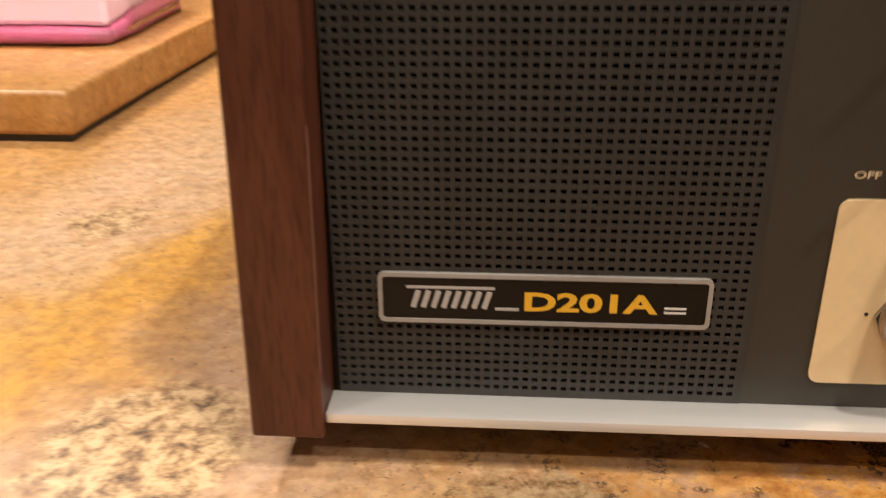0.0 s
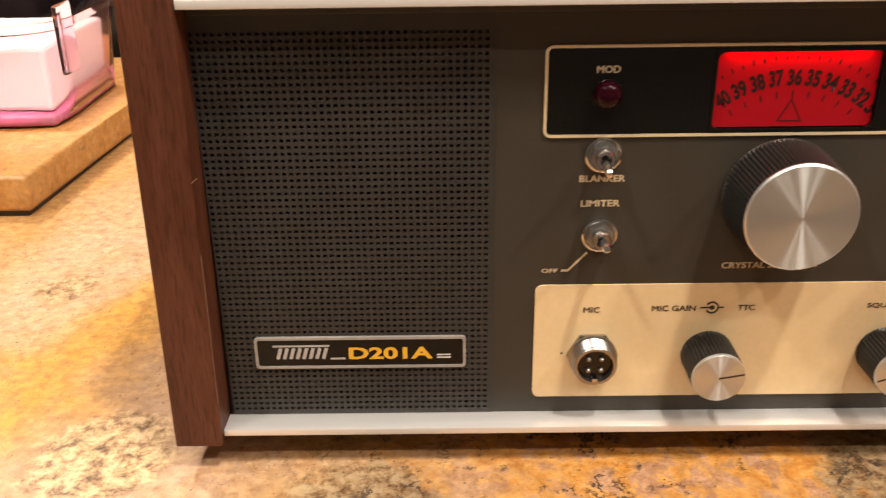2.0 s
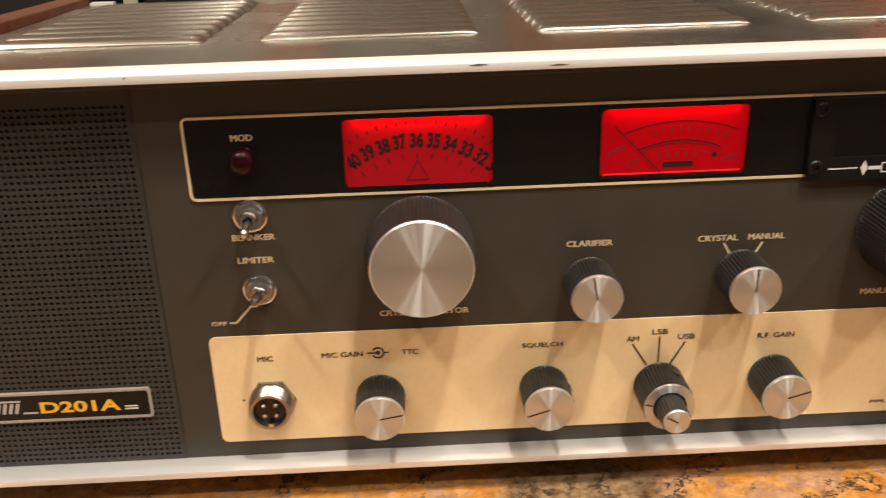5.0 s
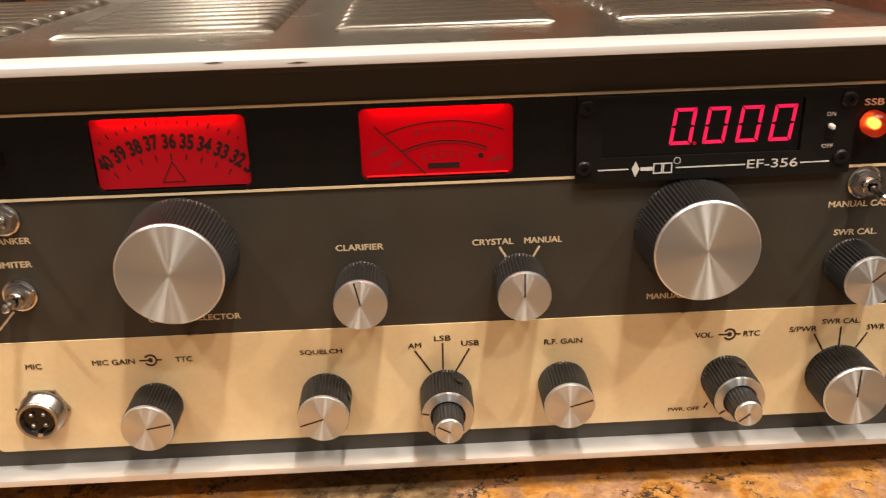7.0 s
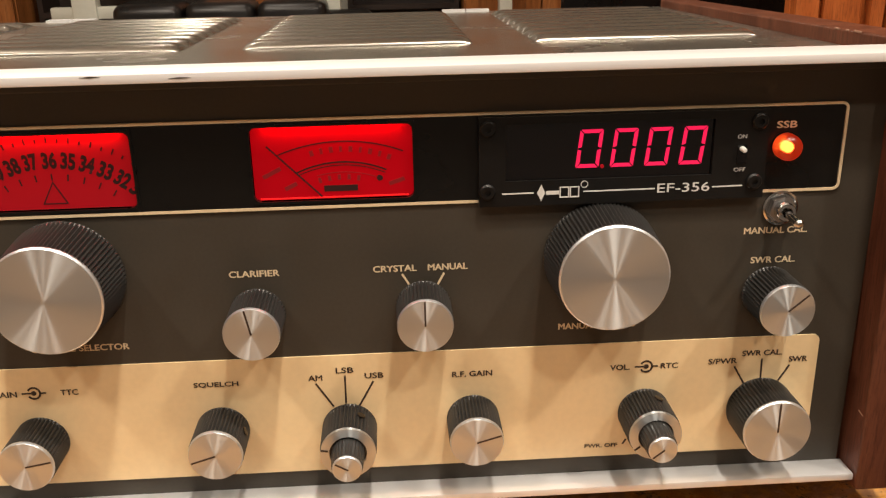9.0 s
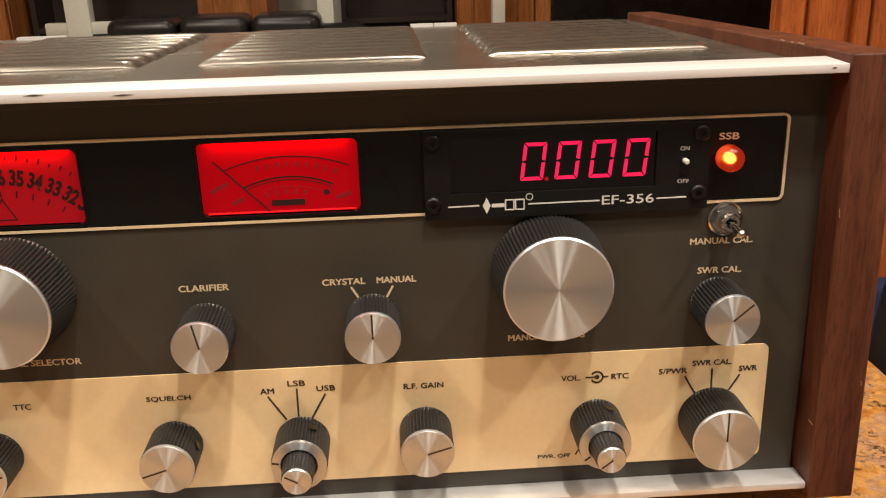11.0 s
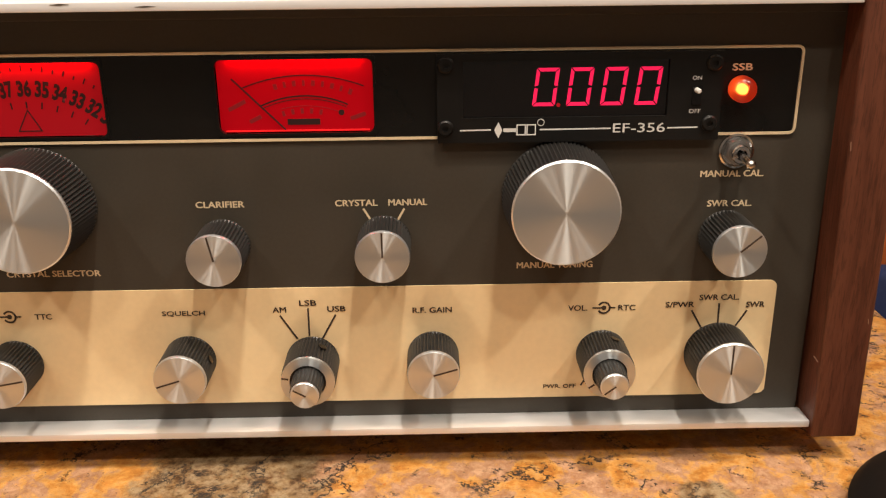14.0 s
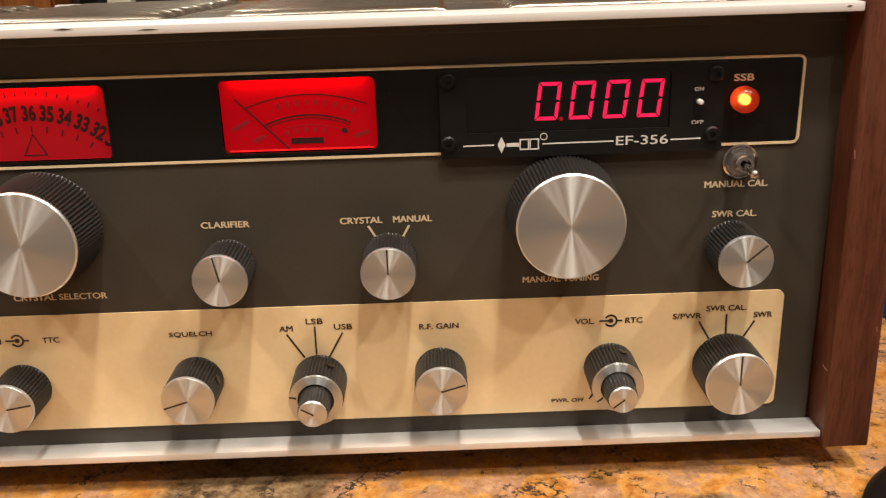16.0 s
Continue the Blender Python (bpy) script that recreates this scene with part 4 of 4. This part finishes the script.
part("tray_wall", tray_wall(), PINK, tray, "clear pink ribbed wall", True).visible_shadow = False
part("tray_floor", box(TX0 + 0.010, TX1 - 0.004, TY0 + 0.004, TY1 - 0.010, 0.001, 0.0085, 0.003, 3), PINK_SOLID, tray, "pink tray floor", True)
part("tab", box(-0.3735, -0.3695, 0.300, 0.322, 0.034, 0.076, 0.0014, 3), PINK, tray, "clear pink latch tab", True).visible_shadow = False
part("paper", box(TX0 + 0.012, TX1 - 0.007, TY0 + 0.010, TY1 - 0.012, 0.009, 0.050, 0.003), PAPER, tray, "white paper sheets")

# black round case by the front edge of the counter
case = thing("round_case", "low round black case lying on the granite", "case", (0.2575, -0.0575, CT))
prof = [(0.051, 0.0), (0.0535, 0.001), (0.0535, 0.004), (0.051, 0.0065), (0.040, 0.0085), (0.015, 0.0095)]
lid = part("lid", lathe([(r, -y) for r, y in prof], 64), BLACK_MATT, case, "black soft-touch lid", True)
lid.matrix_basis = pose(0, 0, 0, -90)

# ---- beyond the counter ----
def tapered(x, y, z0, z1, shrink, bevel):
    bm = box(-x, x, -y, y, z0, z1)
    for v in bm.verts:
        if v.co.z > (z0 + z1) / 2:
            v.co.x *= shrink
            v.co.y *= 0.5 + shrink / 2
    bmesh.ops.bevel(bm, geom=bm.edges[:], offset=bevel, segments=3, affect="EDGES", profile=0.5)
    return bm


def side_chair(x, y, top, fabric, label, wide=0.23, back_z=0.50):
    """A chair with its back towards the counter: padded back and seat, two uprights, four legs."""
    t = thing("side_chair", label, "chair", (x, y, FLOOR_Z))
    back = part("backrest", tapered(wide, 0.022, back_z, top, 0.80, 0.012), fabric, t, "padded back", True)
    part("seat", box(-wide, wide, 0.03, 0.46, 0.43, 0.49, 0.02, 4), fabric, t, "padded seat", True)
    for sx in (-1, 1):
        part("upright", box(sx * wide * 0.8 - 0.012, sx * wide * 0.8 + 0.012, 0.0, 0.022, 0.40, back_z + 0.1, 0.003), RUBBER, t)
        for ly in (0.02, 0.44):
            part("leg", box(sx * wide * 0.86 - 0.014, sx * wide * 0.86 + 0.014, ly - 0.014, ly + 0.014, 0.0, 0.44, 0.003), RUBBER, t)
    return t


side_chair(0.602, 0.300, 0.905, LEATHER, "black leather chair standing beyond the counter")
side_chair(0.720, 0.840, 0.640, BLUE, "dark blue fabric chair beyond the counter")

# tall folding screen further back
col = thing("panelled_screen", "tall orange-brown alder screen with raised panels", "screen", (0.660, 1.10, FLOOR_Z))
part("backing", box(0.0, 0.62, 0.021, 0.040, 0.0, 2.20, 0.002), ORANGE_NEAR, col, "orange-brown backing board")
for dx in (0.0, 0.310):
    door = part("leaf", sheet((dx + 0.001, dx + 0.309), (0.06, 2.19), [(dx + 0.036, dx + 0.116, 0.12, 2.12), (dx + 0.136, dx + 0.273, 0.12, 2.12)], 0.0, 0.020), ORANGE_NEAR, col, "framed alder leaf")
    for a, b in ((dx + 0.036, dx + 0.116), (dx + 0.136, dx + 0.273)):
        part("raised_panel", box(a + 0.010, b - 0.010, 0.006, 0.018, 0.13, 2.11, 0.004), ORANGE_NEAR, door)


def leather_seat(name, x0, x1, y0, y1, seat, top, n, label, arm_top, category):
    """A seat with buttoned cushions: base, arms, seat and back cushions."""
    t = thing(name, label, category, ((x0 + x1) / 2, (y0 + y1) / 2, FLOOR_Z))
    w, d = (x1 - x0) / 2, (y1 - y0) / 2
    part("base", box(-w, w, -d, d, 0.06, seat - 0.14, 0.03, 3), LEATHER, t, rounded=True)
    for s in (-1, 1):
        part("arm", box(s * w - (0.14 if s > 0 else 0), s * w + (0.14 if s < 0 else 0), -d, d, 0.10, arm_top, 0.05, 4), LEATHER, t, rounded=True)
        for f in (-1, 1):
            part("leg", box(s * (w - 0.08) - 0.02, s * (w - 0.08) + 0.02, f * (d - 0.08) - 0.02, f * (d - 0.08) + 0.02, 0, 0.07), RUBBER, t)
    cw = (2 * w - 0.30) / n
    for i in range(n):
        a = -w + 0.15 + cw * i
        part("seat_cushion", box(a + 0.004, a + cw - 0.004, -d - 0.02, d - 0.2, seat - 0.14, seat, 0.045, 4), LEATHER, t, "plump black leather cushion", True)
        part("back_cushion", box(a + 0.004, a + cw - 0.004, d - 0.24, d - 0.04, seat - 0.02, top, 0.034, 5), LEATHER, t, "plump black leather cushion", True)
    part("back", box(-w, w, d - 0.08, d, 0.08, top - 0.05, 0.03, 3), LEATHER, t, rounded=True)
    return t


leather_seat("sofa", -1.02, 0.0, 2.35, 3.15, 0.46, 0.84, 3, "black leather three-seat sofa with plump cushions", 0.60, "sofa")
leather_seat("armchair", -1.55, -0.71, 0.86, 1.62, 0.50, 1.02, 1, "black leather armchair with plump cushions", 0.82, "armchair")


def wall_cabinet(x0, x1, doors, label):
    t = thing("wall_cabinet", label, "cabinet", ((x0 + x1) / 2, 3.42, FLOOR_Z), "cabinets along the wall")
    w = (x1 - x0) / 2
    part("body", box(-w, w, -0.16, 0.17, 0.0, 2.20, 0.002), ORANGE_WOOD, t)
    for i in range(doors):
        a, b = -w + 2 * w * i / doors + 0.004, -w + 2 * w * (i + 1) / doors - 0.004
        door = part("door", sheet((a, b), (0.06, 2.18), [(a + 0.055, b - 0.055, 0.13, 2.11)], -0.183, -0.161), ORANGE_WOOD, t, "framed alder door")
        part("door_panel", box(a + 0.05, b - 0.05, -0.176, -0.162, 0.125, 2.115), ORANGE_WOOD, door)
        part("handle", lathe([(0.012, -0.183), (0.008, -0.195), (0.016, -0.205), (0.010, -0.212)], 20, x=b - 0.028, z=1.0), NICKEL, door, "round nickel knob", True)
    return t


wall_cabinet(-2.4, -1.30, 2, "tall orange-brown alder cabinet with panelled doors")
wall_cabinet(-0.62, -0.36, 1, "tall narrow orange-brown alder cabinet")
wall_cabinet(0.34, 0.92, 2, "tall orange-brown alder cabinet with panelled doors")


def white_post(x, w, y, rail=None):
    t = thing("white_post", "white painted wooden post with a cross rail", "post", (x, y, FLOOR_Z), "white posts before the wall")
    part("post", box(-w / 2, w / 2, -0.03, 0.03, 0, 1.15, 0.006), WHITE_PAINT, t, rounded=True)
    part("foot", box(-w / 2 - 0.02, w / 2 + 0.02, -0.05, 0.05, 0, 0.04, 0.004), WHITE_PAINT, t)
    if rail:
        part("rail", box(rail[0], rail[1], -0.02, 0.02, rail[2] - 0.022, rail[2] + 0.022, 0.005), WHITE_PAINT, t, rounded=True)
    return t


white_post(-1.00, 0.085, 3.10, (-0.12, 0.16, 0.80))
white_post(-0.145, 0.060, 3.18, (-0.03, 0.10, 0.70))
white_post(0.485, 0.048, 3.18, (-0.02, 0.03, 0.70))
white_post(0.855, 0.050, 3.18, (-0.02, 0.03, 0.70))
# Stand-ins for dark brown areas, kept low so the cover reflects the wall above.
for x0, x1 in ((-0.10, 0.33), (-1.27, -0.64)):
    t = thing("bookcase", "low dark brown bookcase standing in for a dark area by the far wall", "bookcase", ((x0 + x1) / 2, 3.48, FLOOR_Z), "dark bookcases")
    w = (x1 - x0) / 2
    part("back", box(-w, w, 0.09, 0.11, 0, 1.12), DARK_DOOR, t)
    for a in (-w, w - 0.02):
        part("side", box(a, a + 0.02, -0.10, 0.09, 0, 1.12), DARK_DOOR, t)
    for z in (0.04, 0.40, 0.76, 1.10):
        part("shelf", box(-w + 0.02, w - 0.02, -0.10, 0.09, z, z + 0.02), DARK_DOOR, t)

tv = thing("television", "black flat television on a dark stand", "television", (0.90, 1.70, FLOOR_Z))
part("stand", box(-0.50, 0.50, -0.16, 0.16, 0.0, 0.48, 0.004), DARK_DOOR, tv, "dark brown stand")
part("neck", box(-0.10, 0.10, -0.05, 0.05, 0.48, 0.58, 0.004), RUBBER, tv)
part("screen", box(-0.475, 0.475, -0.005, 0.03, 0.58, 1.40, 0.004), BLACK, tv, "switched-off black screen")
